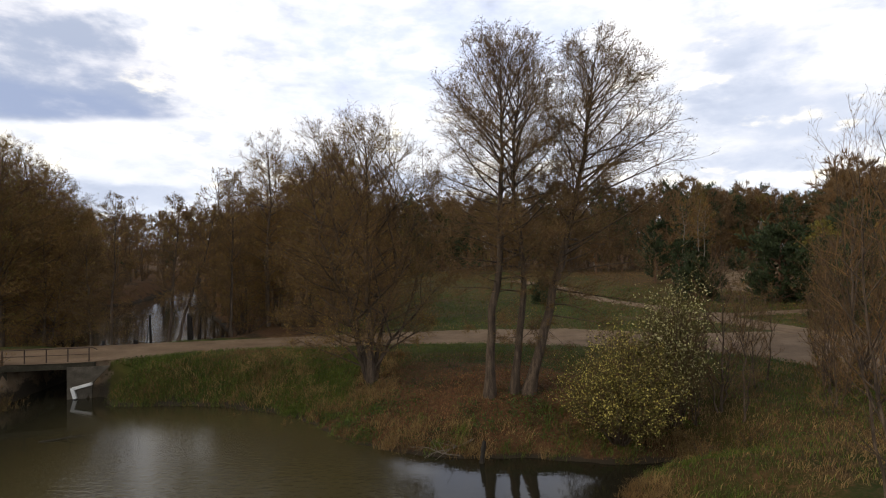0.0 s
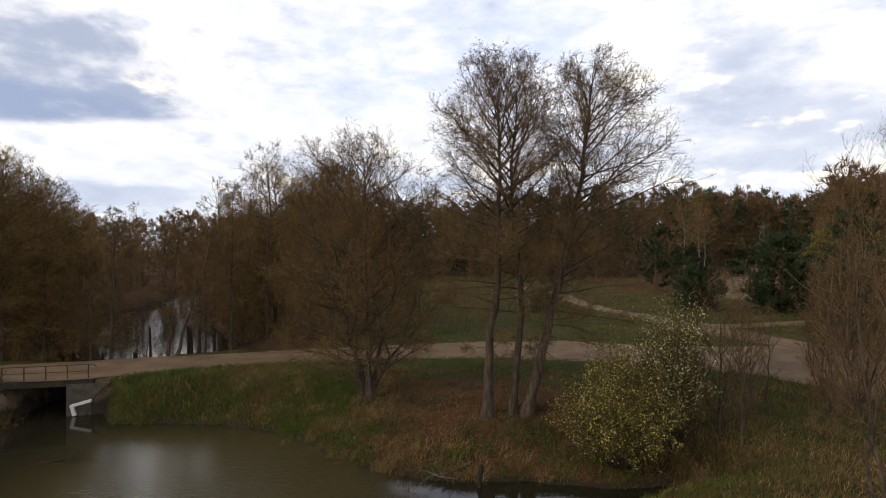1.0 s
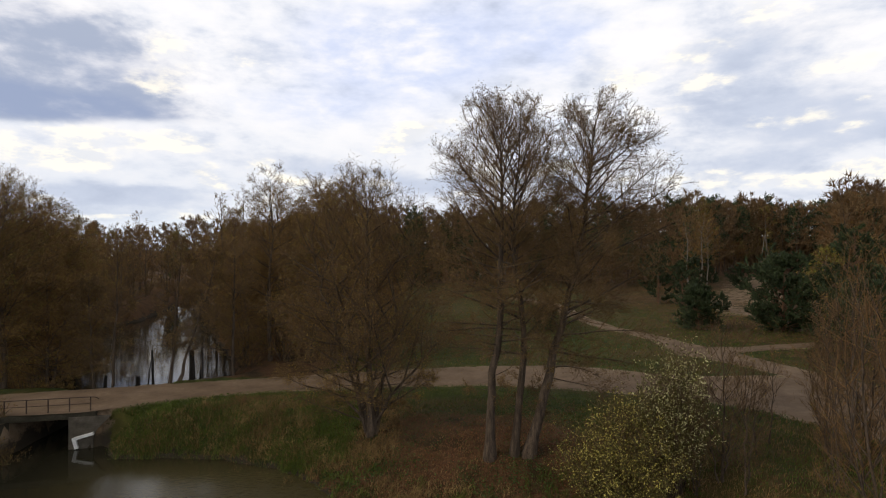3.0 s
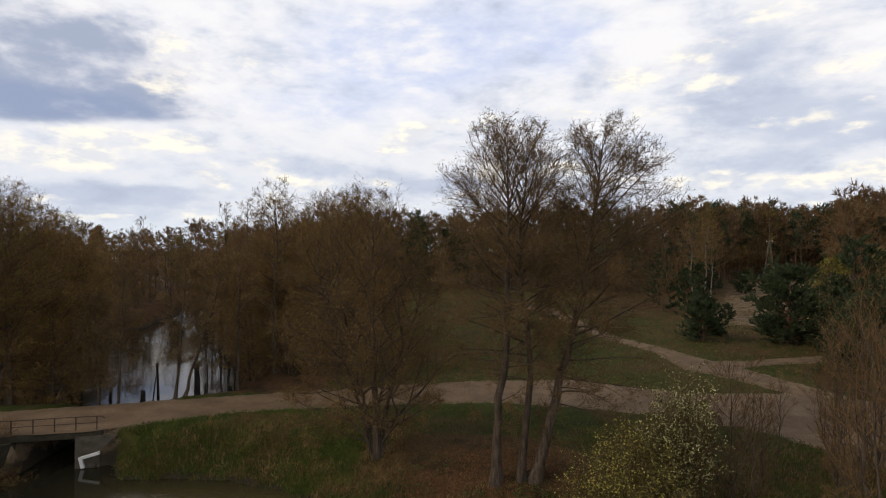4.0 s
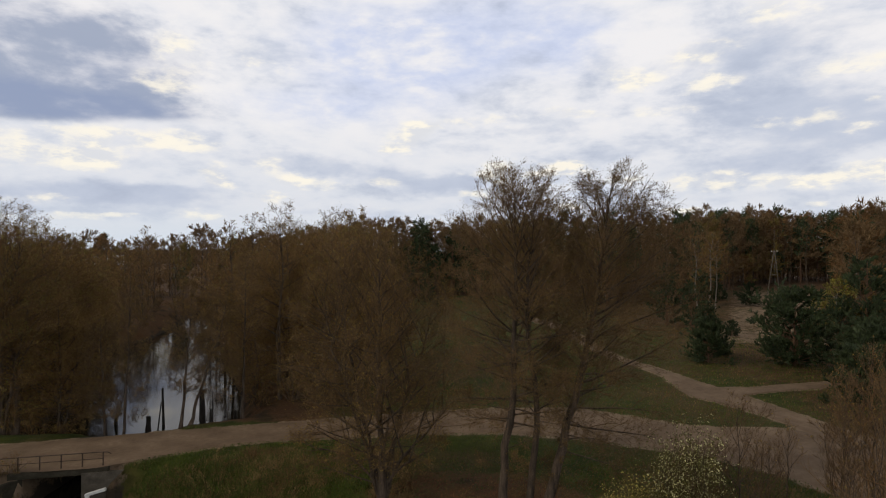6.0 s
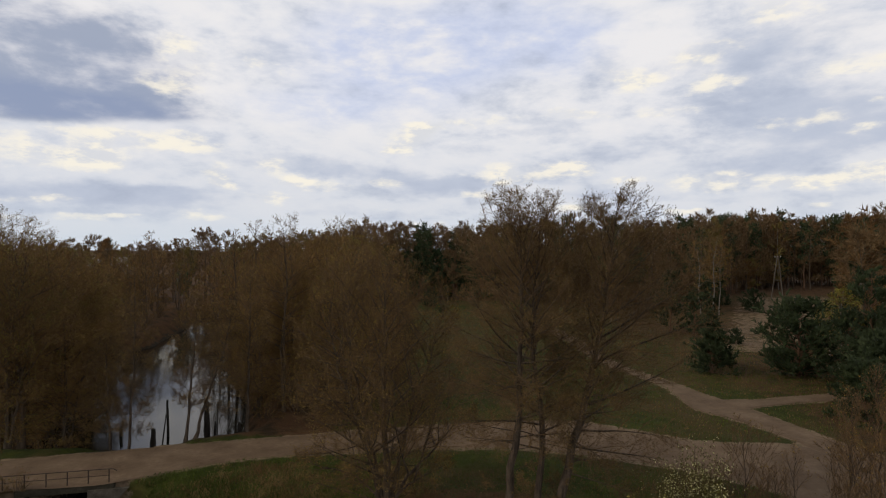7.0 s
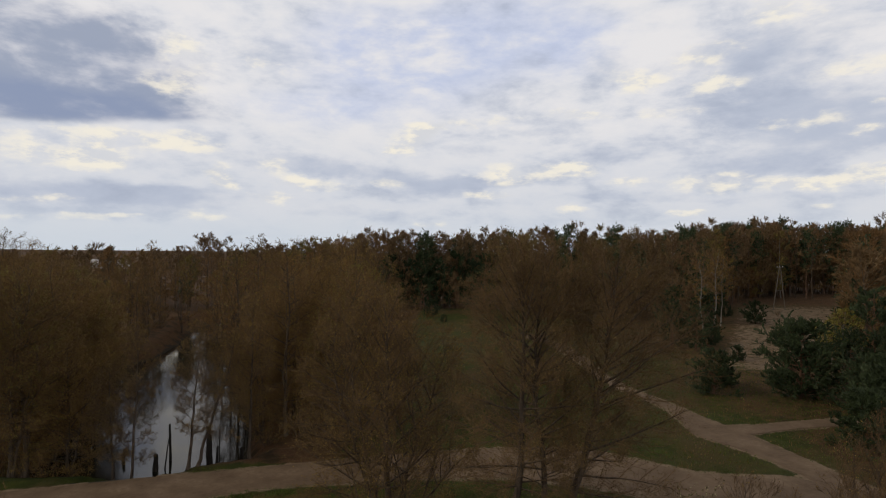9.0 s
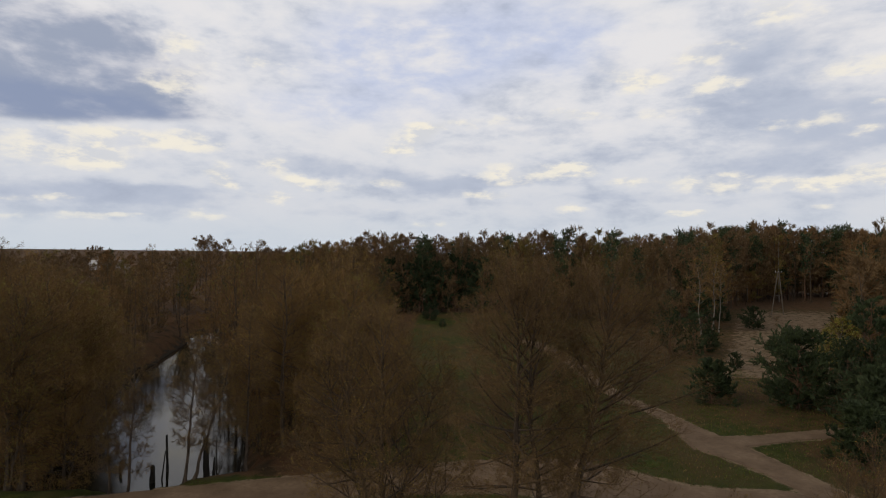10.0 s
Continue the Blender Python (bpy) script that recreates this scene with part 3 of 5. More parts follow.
def coords(a, b, step, reach):
    core = np.arange(a, b + step, step)
    out, v, s = [], 0.0, step
    while v < reach:
        s *= 1.22
        v += s
        out.append(v)
    out = np.array(out)
    return np.concatenate([(a - out)[::-1], core, core[-1] + out])


def build_ground():
    xs, ys = coords(-62, 62, 0.5, 4000), coords(16, 112, 0.5, 4000)
    X, Y = np.meshgrid(xs, ys, indexing="ij")
    Z = height(X, Y)
    nx, ny = X.shape
    i, j = np.meshgrid(np.arange(nx - 1), np.arange(ny - 1), indexing="ij")
    q = np.stack([i * ny + j, (i + 1) * ny + j, (i + 1) * ny + j + 1, i * ny + j + 1], -1).reshape(-1, 4)
    ob = mesh_object("ground", [(np.stack([X, Y, Z], -1).reshape(-1, 3), q, ground_material())], smooth=True)
    tagged(ob, "uneven spring ground of fresh grass, brown litter and sand", "ground", kind="structure")
    d = shore(X, Y)
    road = np.minimum(np.minimum(inside_by(ROAD_RIM, X, Y), inside_by(TRACK_RIM, X, Y)), inside_by(BRANCH_RIM, X, Y))
    # brown litter under the alders, along the shore and below the woods
    dry = 0.9 * ease(1.3 - (((X - 0.5) / 11) ** 2 + ((Y - 34.0) / 7.0) ** 2)) + 0.5 * ease((X - 11) / 5) * ease((38 - Y) / 8)
    dry = np.maximum(dry, 0.85 * ease((2.8 - d) / 2.5) * ease((X + 12) / 7))
    dry = np.maximum(dry, 0.8 * ease((-8 - X) / 6) * ease((Y - 49.5) / 3))
    dry = np.maximum(dry, 0.85 * ease((Y - 178) / 12))
    dry = np.maximum(dry, 0.55 * ease((X - 30) / 6) * ease((Y - 40) / 6))
    dry = np.maximum(dry, 0.42 * ease((X - 14) / 8) * ease((Y - 58) / 8))
    dry = np.maximum(dry, 0.5 * ease((27 - Y) / 3) * ease((X - 4) / 2))
    sand = 0.8 * ease((1.2 - road) / 1.6)
    t = np.clip((Y - 88) / 70, 0, 1.2)
    sand = np.maximum(sand, 0.56 * ease(1.6 - np.abs(X - (46 + 50 * t)) / (6 + 12 * t)) * ease((Y - 84) / 8) * ease((185 - Y) / 15))
    sand = np.maximum(sand, 0.9 * ease(1.6 - np.hypot((X + 99) / 4, (Y - 224) / 7)))
    mud = 0.9 * ease((0.75 - d) / 0.8) * np.where((X < -14) & (Z > WATER + .5), 0, 1)
    col = np.stack([dry, sand, mud, np.ones_like(dry)], -1).reshape(-1, 4)
    ob.data.attributes.new("cover", "FLOAT_COLOR", "POINT").data.foreach_set("color", col.ravel().astype(np.float32))
    return ob


def strip(name, left, right, lift, label, n=14, step=0.6, crown=0.0):
    """A worn track between two edges, laid on the ground, with uneven rims and two shallow ruts."""
    count = int(np.linalg.norm(np.diff(np.array(left), axis=0), axis=1).sum() / step)
    a, b = (line([(*p, 0) for p in e], count) for e in (left, right))
    s = np.arange(count)
    a[:, :2] += (b - a)[:, :2] * (0.035 * rough(s * 0.9, s * 0.3, 1.0))[:, None]
    b[:, :2] += (b - a)[:, :2] * (0.035 * rough(s * 0.8, s * 0.4, 2.0))[:, None]
    w = np.linspace(0, 1, n)
    P = a[:, None] + (b - a)[:, None] * w[None, :, None]
    ruts = -0.035 * (np.exp(-((w - 0.3) / 0.09) ** 2) + np.exp(-((w - 0.7) / 0.09) ** 2))
    rim = -0.05 * (np.exp(-(w / 0.03) ** 2) + np.exp(-((1 - w) / 0.03) ** 2))
    P[:, :, 2] = height(P[:, :, 0], P[:, :, 1]) + lift + ruts[None] + rim[None] + 0.012 * rough(P[:, :, 0] * 4, P[:, :, 1] * 4, 4.0)
    i, j = np.meshgrid(np.arange(count - 1), np.arange(n - 1), indexing="ij")
    q = np.stack([i * n + j, (i + 1) * n + j, (i + 1) * n + j + 1, i * n + j + 1], -1).reshape(-1, 4)
    ob = mesh_object(name, [(P.reshape(-1, 3), q, SAND)], smooth=True)
    return tagged(ob, label, "path", kind="structure")


build_ground()
water = mesh_object("water", [(np.array([(-130, -60, WATER), (60, -60, WATER), (60, 200, WATER), (-130, 200, WATER)]), np.array([[0, 1, 2, 3]]), water_material())])
tagged(water, "calm murky pond water mirroring sky and bare trees", "water", kind="structure")


def road_height_fix(ob):
    """Over the culvert the road runs level on the bridge deck."""
    co = np.empty(len(ob.data.vertices) * 3)
    ob.data.vertices.foreach_get("co", co)
    co = co.reshape(-1, 3)
    near = ease((-19 - co[:, 0]) / 3) * ease((co[:, 0] + 40) / 3)
    co[:, 2] = co[:, 2] * (1 - near) + np.maximum(co[:, 2], 0.34) * near
    ob.data.vertices.foreach_set("co", co.ravel())


road = strip("road", NEAR_EDGE, FAR_EDGE, 0.05, "wide pale sandy dirt road with shallow ruts", 18)
road_height_fix(road)
strip("track", TRACK_L, TRACK_R, 0.075, "rutted sandy track forking off into the meadow", 14)
strip("path", BRANCH_L, BRANCH_R, 0.095, "narrow sandy path leading to the pines", 8)


# ---- bridge ----
def box(bm, size, m):
    bmesh.ops.create_cube(bm, size=1.0, matrix=m @ Matrix.Diagonal((*size, 1)))


def bevelled(size, m, r=0.02):
    bm = bmesh.new()
    box(bm, size, m)
    bmesh.ops.bevel(bm, geom=bm.edges[:], offset=r, segments=2, affect="EDGES", profile=0.7)
    return bm


def rod(points, radius, sides=8):
    bm = bmesh.new()
    P = np.asarray(points, float)[None]
    v, f = tubes(P, np.full(P.shape[:2], radius), sides)
    vs = [bm.verts.new(p) for p in v]
    for q in f:
        bm.faces.new([vs[k] for k in q])
    n = len(vs)
    bm.faces.new(vs[:sides][::-1])
    bm.faces.new(vs[n - sides:])
    return bm


def build_bridge():
    turn = math.degrees(math.atan2(40.3 - 38.9, -25.6 + 31.1))
    root = tagged(new("bridge"), "small concrete culvert bridge under the dirt road", "bridge")
    root.matrix_world = pose(-28.4, 39.75, 0, 0, 0, turn)
    part("deck", bevelled((6.4, 7.6, 0.42), pose(0, 3.55, 0.07), 0.04), DARK_CONCRETE, root)
    part("abutment", bevelled((0.6, 7.4, 2.6), pose(1.7, 3.6, -1.45), 0.03), DARK_CONCRETE, root)
    part("abutment", bevelled((0.6, 7.4, 2.6), pose(-3.0, 3.6, -1.45), 0.03), DARK_CONCRETE, root)
    # wing wall beside the opening, its top falling away towards the bank
    bm = bmesh.new()
    prof = [(1.5, -3.0), (1.5, 0.02), (4.2, 0.0), (3.3, -0.95), (3.1, -1.3), (3.1, -3.0)]
    lo, hi = ([bm.verts.new((x, y, z)) for x, z in prof] for y in (-0.38, -0.08))
    bm.faces.new(lo)
    bm.faces.new(hi[::-1])
    for k in range(len(prof)):
        bm.faces.new((lo[k - 1], hi[k - 1], hi[k], lo[k]))
    bmesh.ops.recalc_face_normals(bm, faces=bm.faces[:])
    wing = part("wing_wall", bm, CONCRETE, root)
    part("wing_wall", bevelled((0.35, 3.0, 2.6), pose(-3.4, -1.0, -1.5, 0, 0, -35), 0.03), DARK_CONCRETE, root)
    # whitewashed angle of the sluice
    part("sluice_post", bevelled((0.24, 0.2, 0.8), pose(1.98, -0.5, -1.80, 0, -14, 0), 0.02), WHITE, wing, "whitewashed post of the sluice")
    part("sluice_arm", bevelled((1.3, 0.2, 0.2), pose(2.52, -0.5, -1.33, 0, -14, 0), 0.02), WHITE, wing, "whitewashed sloping arm of the sluice")
    rails = tagged(new("bridge_railing"), "low rusty steel railing with thin posts along the bridge", "railing")
    rails.matrix_world = root.matrix_world.copy()
    top, mid = 1.32, 0.85
    part("top_rail", rod([(-9, 0.12, top - 0.06), (-3, 0.12, top), (2.7, 0.12, top), (3.05, 0.1, top - 0.02), (3.3, 0.1, top - 0.16)], 0.032), RAIL, rails, smooth=True)
    part("middle_rail", rod([(-9, 0.12, mid - 0.06), (-3, 0.12, mid), (2.8, 0.12, mid)], 0.022), RAIL, rails, smooth=True)
    for k in range(9):
        x = 2.75 - 1.36 * k
        part("post", rod([(x, 0.12, 0.2), (x, 0.12, top - 0.03)], 0.045, 6), RAIL, rails)


build_bridge()


# ---- trees ----
def place(ob, x, y, turn=0.0, size=1.0, lean=0.0):
    ob.matrix_basis = pose(x, y, float(height(x, y)) - 0.22, lean, 0, turn) @ Matrix.Scale(size, 4)
    return ob


def again(ob, x, y, turn, size, lean=0.0):
    m = pose(x, y, float(height(x, y)) - 0.22, lean, 0, turn)
    other = copy_thing(ob, m)
    other.matrix_basis = m @ Matrix.Scale(size, 4)
    return other


# the two tall alders in front: one with twin stems, one leaning
place(bare_tree("alder_tree", 11, [
    ([(0, 0, 0), (0.15, 0.1, 4.8), (0.5, 0.1, 7.5), (0.65, 0.2, 12), (0.6, 0.3, 15), (0.55, 0.2, 18.9)], 0.28),
    ([(1.45, 0.3, 0), (1.7, 0.3, 4), (1.95, 0.4, 7), (1.4, 0.5, 11.5), (1.3, 0.6, 14.5), (1.7, 0.8, 18.3)], 0.24)],
    (0.75, 0.4, 12.3, 4.7, 4.5, 8.9), (52, 12, 7, 2.6),
    "tall bare twin-stemmed alder with purplish buds on the pond bank", "tree", "pondside alders", low=0.33, sag=0.15, rise=0.22, spread=(80, 32), bud_size=.038, buds=.6, bud=ALDER_BUD, twig=ALDER_TWIG, twig_r=.0085, bias=1.0, stubs=9, reach=(.86, 1)), 2.75, 32.6, 0, 1.02, 2.6)
place(bare_tree("alder_tree", 12, [
    ([(0, 0, 0), (0.75, 0.1, 3), (1.5, 0.2, 6.2), (2.6, 0.3, 10.8), (3.2, 0.4, 14), (3.5, 0.5, 17), (3.6, 0.6, 19.0)], 0.31)],
    (4.0, 0.4, 12.2, 4.6, 4.4, 8.9), (84, 12, 7, 2.6),
    "tall bare alder leaning over the pond bank, with drooping low boughs", "tree", "pondside alders", low=0.18, sag=0.3, rise=0.22, spread=(82, 32), bud_size=.038, buds=.6, bud=ALDER_BUD, twig=ALDER_TWIG, twig_r=.0085, bias=1.0, stubs=9, reach=(.86, 1)), 5.0, 32.8, 0, 1.02, 2.6)
# the spreading many-stemmed tree beside them
place(bare_tree("spreading_tree", 13, [
    ([(0, 0, 0), (-0.1, 0, 3), (-0.35, 0.2, 8), (-0.3, 0.3, 12), (-0.4, 0.3, 15.2)], 0.24),
    ([(0.1, 0.1, 0.2), (0.5, 0.3, 3), (1.6, 0.6, 7), (2.6, 0.9, 10), (3.4, 1.0, 13)], 0.15),
    ([(-0.1, 0.1, 0.2), (-0.7, 0.2, 3), (-1.6, 0.3, 6.5), (-2.4, 0.5, 10.5), (-2.7, 0.4, 14)], 0.15),
    ([(-0.2, 0.3, 0.2), (-1.6, 0.6, 4.5), (-3.2, 0.8, 9), (-4.1, 1.0, 13.4)], 0.14),
    ([(0.2, 0, 0.2), (1.0, -0.2, 2.4), (2.6, -0.4, 4.2), (4.2, -0.3, 6.1), (5.2, -0.2, 6.9)], 0.12),
    ([(0.0, -0.1, 0.2), (-1.0, -0.3, 2.0), (-2.6, -0.4, 3.1), (-4.6, -0.4, 3.2)], 0.10),
    ([(0.1, -0.1, 0.2), (0.9, -0.5, 2.0), (2.2, -0.8, 3.0), (3.9, -1.0, 4.0)], 0.09)],
    (-0.7, 0.1, 8.6, 5.9, 5.0, 8.2), (30, 9, 8, 2.4),
    "spreading many-stemmed bare tree with low curving boughs on the bank", "tree", low=0.16, bud=BUD, buds=0.5, bud_size=.04, twig=ALDER_TWIG, twig_r=.0075, spread=(70, 34), reach=(.8, 1)), -4.9, 37.8, 0, 1.11)

# stock of middling trees for the pond's sides
stock = []
for k in range(4):
    r = random.Random(40 + k)
    h = 16.5 + 1.2 * k
    stems = [([(0, 0, 0), (r.uniform(-.3, .3), 0, h * .3), (r.uniform(-.7, .7), r.uniform(-.5, .5), h * .65), (r.uniform(-.9, .9), r.uniform(-.6, .6), h * .95)], 0.2)]
    for j in range((2, 1, 2, 1)[k]):
        a = r.uniform(0, 6.3)
        q = r.uniform(1.6, 3.2)
        stems.append(([(0.2 * math.cos(a), 0.2 * math.sin(a), 0), (0.5 * q * math.cos(a), 0.5 * q * math.sin(a), h * .35), (q * math.cos(a), q * math.sin(a), h * r.uniform(.62, .82))], 0.13))
    stock.append(bare_tree("pondside_tree", 60 + k, stems, (0, 0, h * .53, 4.6, 4.6, h * .5), (34, 9, 6, 2.2), "bare brown pondside tree with swelling rusty buds", "tree", "trees round the pond",
                           twig=RUST_TWIG, buds=0.45, bud_size=0.055, sides=6, low=0.08, twig_r=0.011, fine=False, rise=.12, spread=(84, 36), reach=(.88, 1), bud=(GREEN_BUD if k == 1 else BUD)))
LEFT = [(-38.8, 48.8, 1.1), (-42.5, 52.5, 1.15), (-45, 55, 1.02), (-47.5, 60, 1.02), (-44, 61, 1.05), (-45.5, 64, 1.12), (-52, 62, 1.1), (-41.5, 46.8, 1.0), (-36.6, 51.2, .9), (-48, 71.5, 1.05), (-53, 80, 1.0), (-42.6, 57, 1.02), (-46.2, 67.5, 1.06), (-42.5, 64, .9), (-51, 69, 1.05)]
MID = [(-18.5, 59, .98), (-15, 62, 1.1), (-11.5, 59.5, 1.0), (-19.5, 65, .96), (-15, 69, .98), (-10, 66, .96), (-23, 71, .85), (-13, 75, .95), (-19, 76, .98), (-7.5, 61, .8), (-25.5, 79, .82), (-21.3, 60, .75),
       (-13, 64.5, .96), (-23.5, 66, .8), (-39.5, 48, .95)]
rnd = random.Random(5)
for k, (x, y, s) in enumerate(LEFT + MID):
    t = stock[k % 4]
    if k < 4:
        place(t, x, y, rnd.uniform(0, 360), s)
    else:
        again(t, x, y, rnd.uniform(0, 360), s * rnd.uniform(.93, 1.07))

place(bare_tree("old_tree", 77, [([(0, 0, 0), (.3, 0, 6), (-.2, .2, 12), (.4, 0, 20.5)], .3), ([(0, 0, 3), (1.6, .3, 9), (3.4, .4, 14), (4.6, .2, 18)], .17), ([(0, 0, 4), (-1.8, .2, 10), (-3.8, .3, 14), (-5.0, .2, 17)], .17)],
                (0, 0, 15, 6.6, 5.5, 7.0), (26, 9, 6, 2.0), "old bare tree with a lumpy dark crown above the pondside wood", "tree", low=.4, twig=TWIG, buds=.4, bud_size=.09, sides=7, twig_r=.02, fine=False, reach=(.75, 1)), -15.2, 80)

# slender trees rising from the edge of the back pond
for k, (x, y, h, lx, ly) in enumerate([(-29.6, 49.5, 16.2, 0.5, 0), (-25.0, 50.6, 13.4, 0.9, 0.2), (-24.2, 50.7, 12.6, 3.3, 0.4), (-20.1, 52.8, 15.8, 0.2, 0), (-31.5, 50, 11.5, -0.6, 0)]):
    ob = bare_tree("slender_tree", 80 + k, [([(0, 0, 0), (lx * .35, ly, h * .35), (lx * .8, ly, h * .7), (lx, ly, h)], 0.15)], (lx * .65, ly, h * .55, 2.3, 2.3, h * .48), (38, 9, 7, 2.0),
                   "slender dark bare tree leaning at the pond's edge" if lx > 2 else "slender dark bare tree at the pond's edge", "tree", "slender trees by the back pond", low=0.2, buds=0.3, sides=7, twig_r=0.013, fine=False)
    place(ob, x, y)

# young trees and brush on the near bank
saplings = []
for k in range(3):
    stems = [([(0, 0, 0), (.1, 0, 2.2), (.15, .1, 4.6), (.1, .1, 7)], 0.06), ([(.1, .05, 0), (.5, .1, 2), (1.0, .1, 4.4)], 0.045), ([(-.1, .05, 0), (-.5, .2, 2), (-.8, .1, 4.8)], 0.04)][:1 + (k + 1) % 3]
    saplings.append(bare_tree("sapling", 90 + k, stems, (.1, .1, 4.0, 1.6, 1.6, 3.4), (18, 5, 3, 1.0), "thin bare sapling on the grassy bank", "tree", "saplings on the bank", twig=TWIG, low=0.14, buds=0.12, bud_size=.04, sides=6, twig_r=.008, rise=.6, fine=False, spread=(55, 30)))
for k, (x, y, s) in enumerate([(15.3, 28.4, 1.0), (14.9, 29.8, 1.25), (20.5, 29.5, 1.0), (22.5, 28, 1.1), (23.6, 31, 1.2), (19.3, 33, .8), (21.6, 25.8, 1.0), (13.4, 29.5, .7), (17.6, 31.5, .75), (21.2, 31, 1.1), (22.6, 33.2, 1.2), (24.6, 29.4, 1.3), (24.9, 33.5, 1.35), (19.4, 27.4, .8)]):
    place(saplings[k], x, y, 20, s) if k < 3 else again(saplings[k % 3], x, y, 67 * k, s)
near_tree = bare_tree("bank_tree", 95, [([(0, 0, 0), (.1, 0, 4), (.3, 0, 8), (.2, 0, 12.8)], 0.11), ([(.2, 0, 0), (-.5, .3, 4), (-.9, .3, 7.5), (-1.2, .2, 10.6)], 0.07),
                                    ([(.2, 0, 0), (.9, .3, 4), (1.6, .3, 8), (1.9, .2, 11.4)], 0.07), ([(0, .2, 0), (-.3, 1.0, 4), (-.2, 1.8, 8), (.2, 2.2, 11)], 0.06)], (.3, .3, 7.4, 2.9, 2.9, 6.6), (19, 5, 4, 1.0),
                  "slender bare rust-twigged tree growing on the grassy bank", "tree", twig=RUST_TWIG, buds=0.1, bud_size=.03, low=.1, twig_r=.0038, fine=False, rise=.6, spread=(52, 26))
place(near_tree, 13.9, 16.9)
again(near_tree, 25.5, 30.5, 250, .7)


# ---- leafing shrubs ----
def shrub(name, seed, radius, tall, stems, twigs, label, leaf, size, per, category="shrub", group="", twig=TWIG, coarse=.003):
    """A round shrub: many stems from one foot, twigs all over, and small leaves or blossom."""
    rng = np.random.default_rng(seed)
    root = tagged(new(name), label, category, group)
    a, q = rng.uniform(0, 6.28, stems), np.sqrt(rng.random(stems))
    foot = np.stack([0.35 * q * np.cos(a), 0.35 * q * np.sin(a), 0 * a], 1)
    head = np.stack([radius * q * np.cos(a), radius * q * np.sin(a), tall * np.sqrt(np.maximum(1 - q ** 2 * 0.75, 0.05)) * rng.uniform(.75, 1.05, stems)], 1)
    mid = (foot + head) / 2 + np.stack([0.15 * radius * np.cos(a) * q, 0.15 * radius * np.sin(a) * q, 0.12 * tall + 0 * a], 1)
    P = np.stack([line([f, m, h], 9, rng, 0.03) for f, m, h in zip(foot, mid, head)])
    R = rng.uniform(.018, .045, stems)[:, None] * np.linspace(1, .15, 9)[None]
    L = np.linalg.norm(np.diff(P, axis=1), axis=2).sum(1)
    v, f = tubes(P, R, 5)
    tagged(mesh_object("stool", [(v, f, BARK)], root, smooth=True), kind="stuff")
    P2, R2, L2 = shoots(rng, P, R, L, twigs, .15, 1.0, lambda u: 45 + 0 * u, lambda u, l: l * (.38 - .2 * u), 4, .35, .2, .008)
    P3, R3, L3 = shoots(rng, P2, R2, L2, 5, .1, 1.0, lambda u: 42 + 0 * u, lambda u, l: .1 + l * .4, 3, .3, .2, .008)
    v2, f2 = tubes(P2, R2, 3)
    v3, f3 = tubes(P3, np.maximum(R3, .003), 3) if coarse < .01 else spikes(P3[:, 0], P3[:, 2], np.full(len(P3), coarse))
    tagged(mesh_object("twigwork", [(v2, f2, twig), (v3, f3, twig)], root), kind="stuff")
    n = len(P3) * per
    C, _, _ = along(P3[np.repeat(np.arange(len(P3)), per)], rng.uniform(.2, 1, n))
    pale = rng.random(n) < 0.3
    tagged(mesh_object("foliage", [(*leaves(C[pale], size, rng, 1.6), leaf), (*leaves(C[~pale], size * 1.05, rng, 1.6), OLIVE_LEAF)], root), kind="stuff")
    return root


place(shrub("willow_bush", 21, 3.3, 5.6, 110, 14, "rounded willow bush dotted with pale yellow-green catkins by the water", CATKIN, .055, 5), 9.2, 29.0)
place(shrub("blossoming_shrub", 22, 1.6, 9.1, 46, 13, "taller shrub with fresh whitish green blossom on the bank", BLOSSOM, .055, 7), 12.3, 29.8)


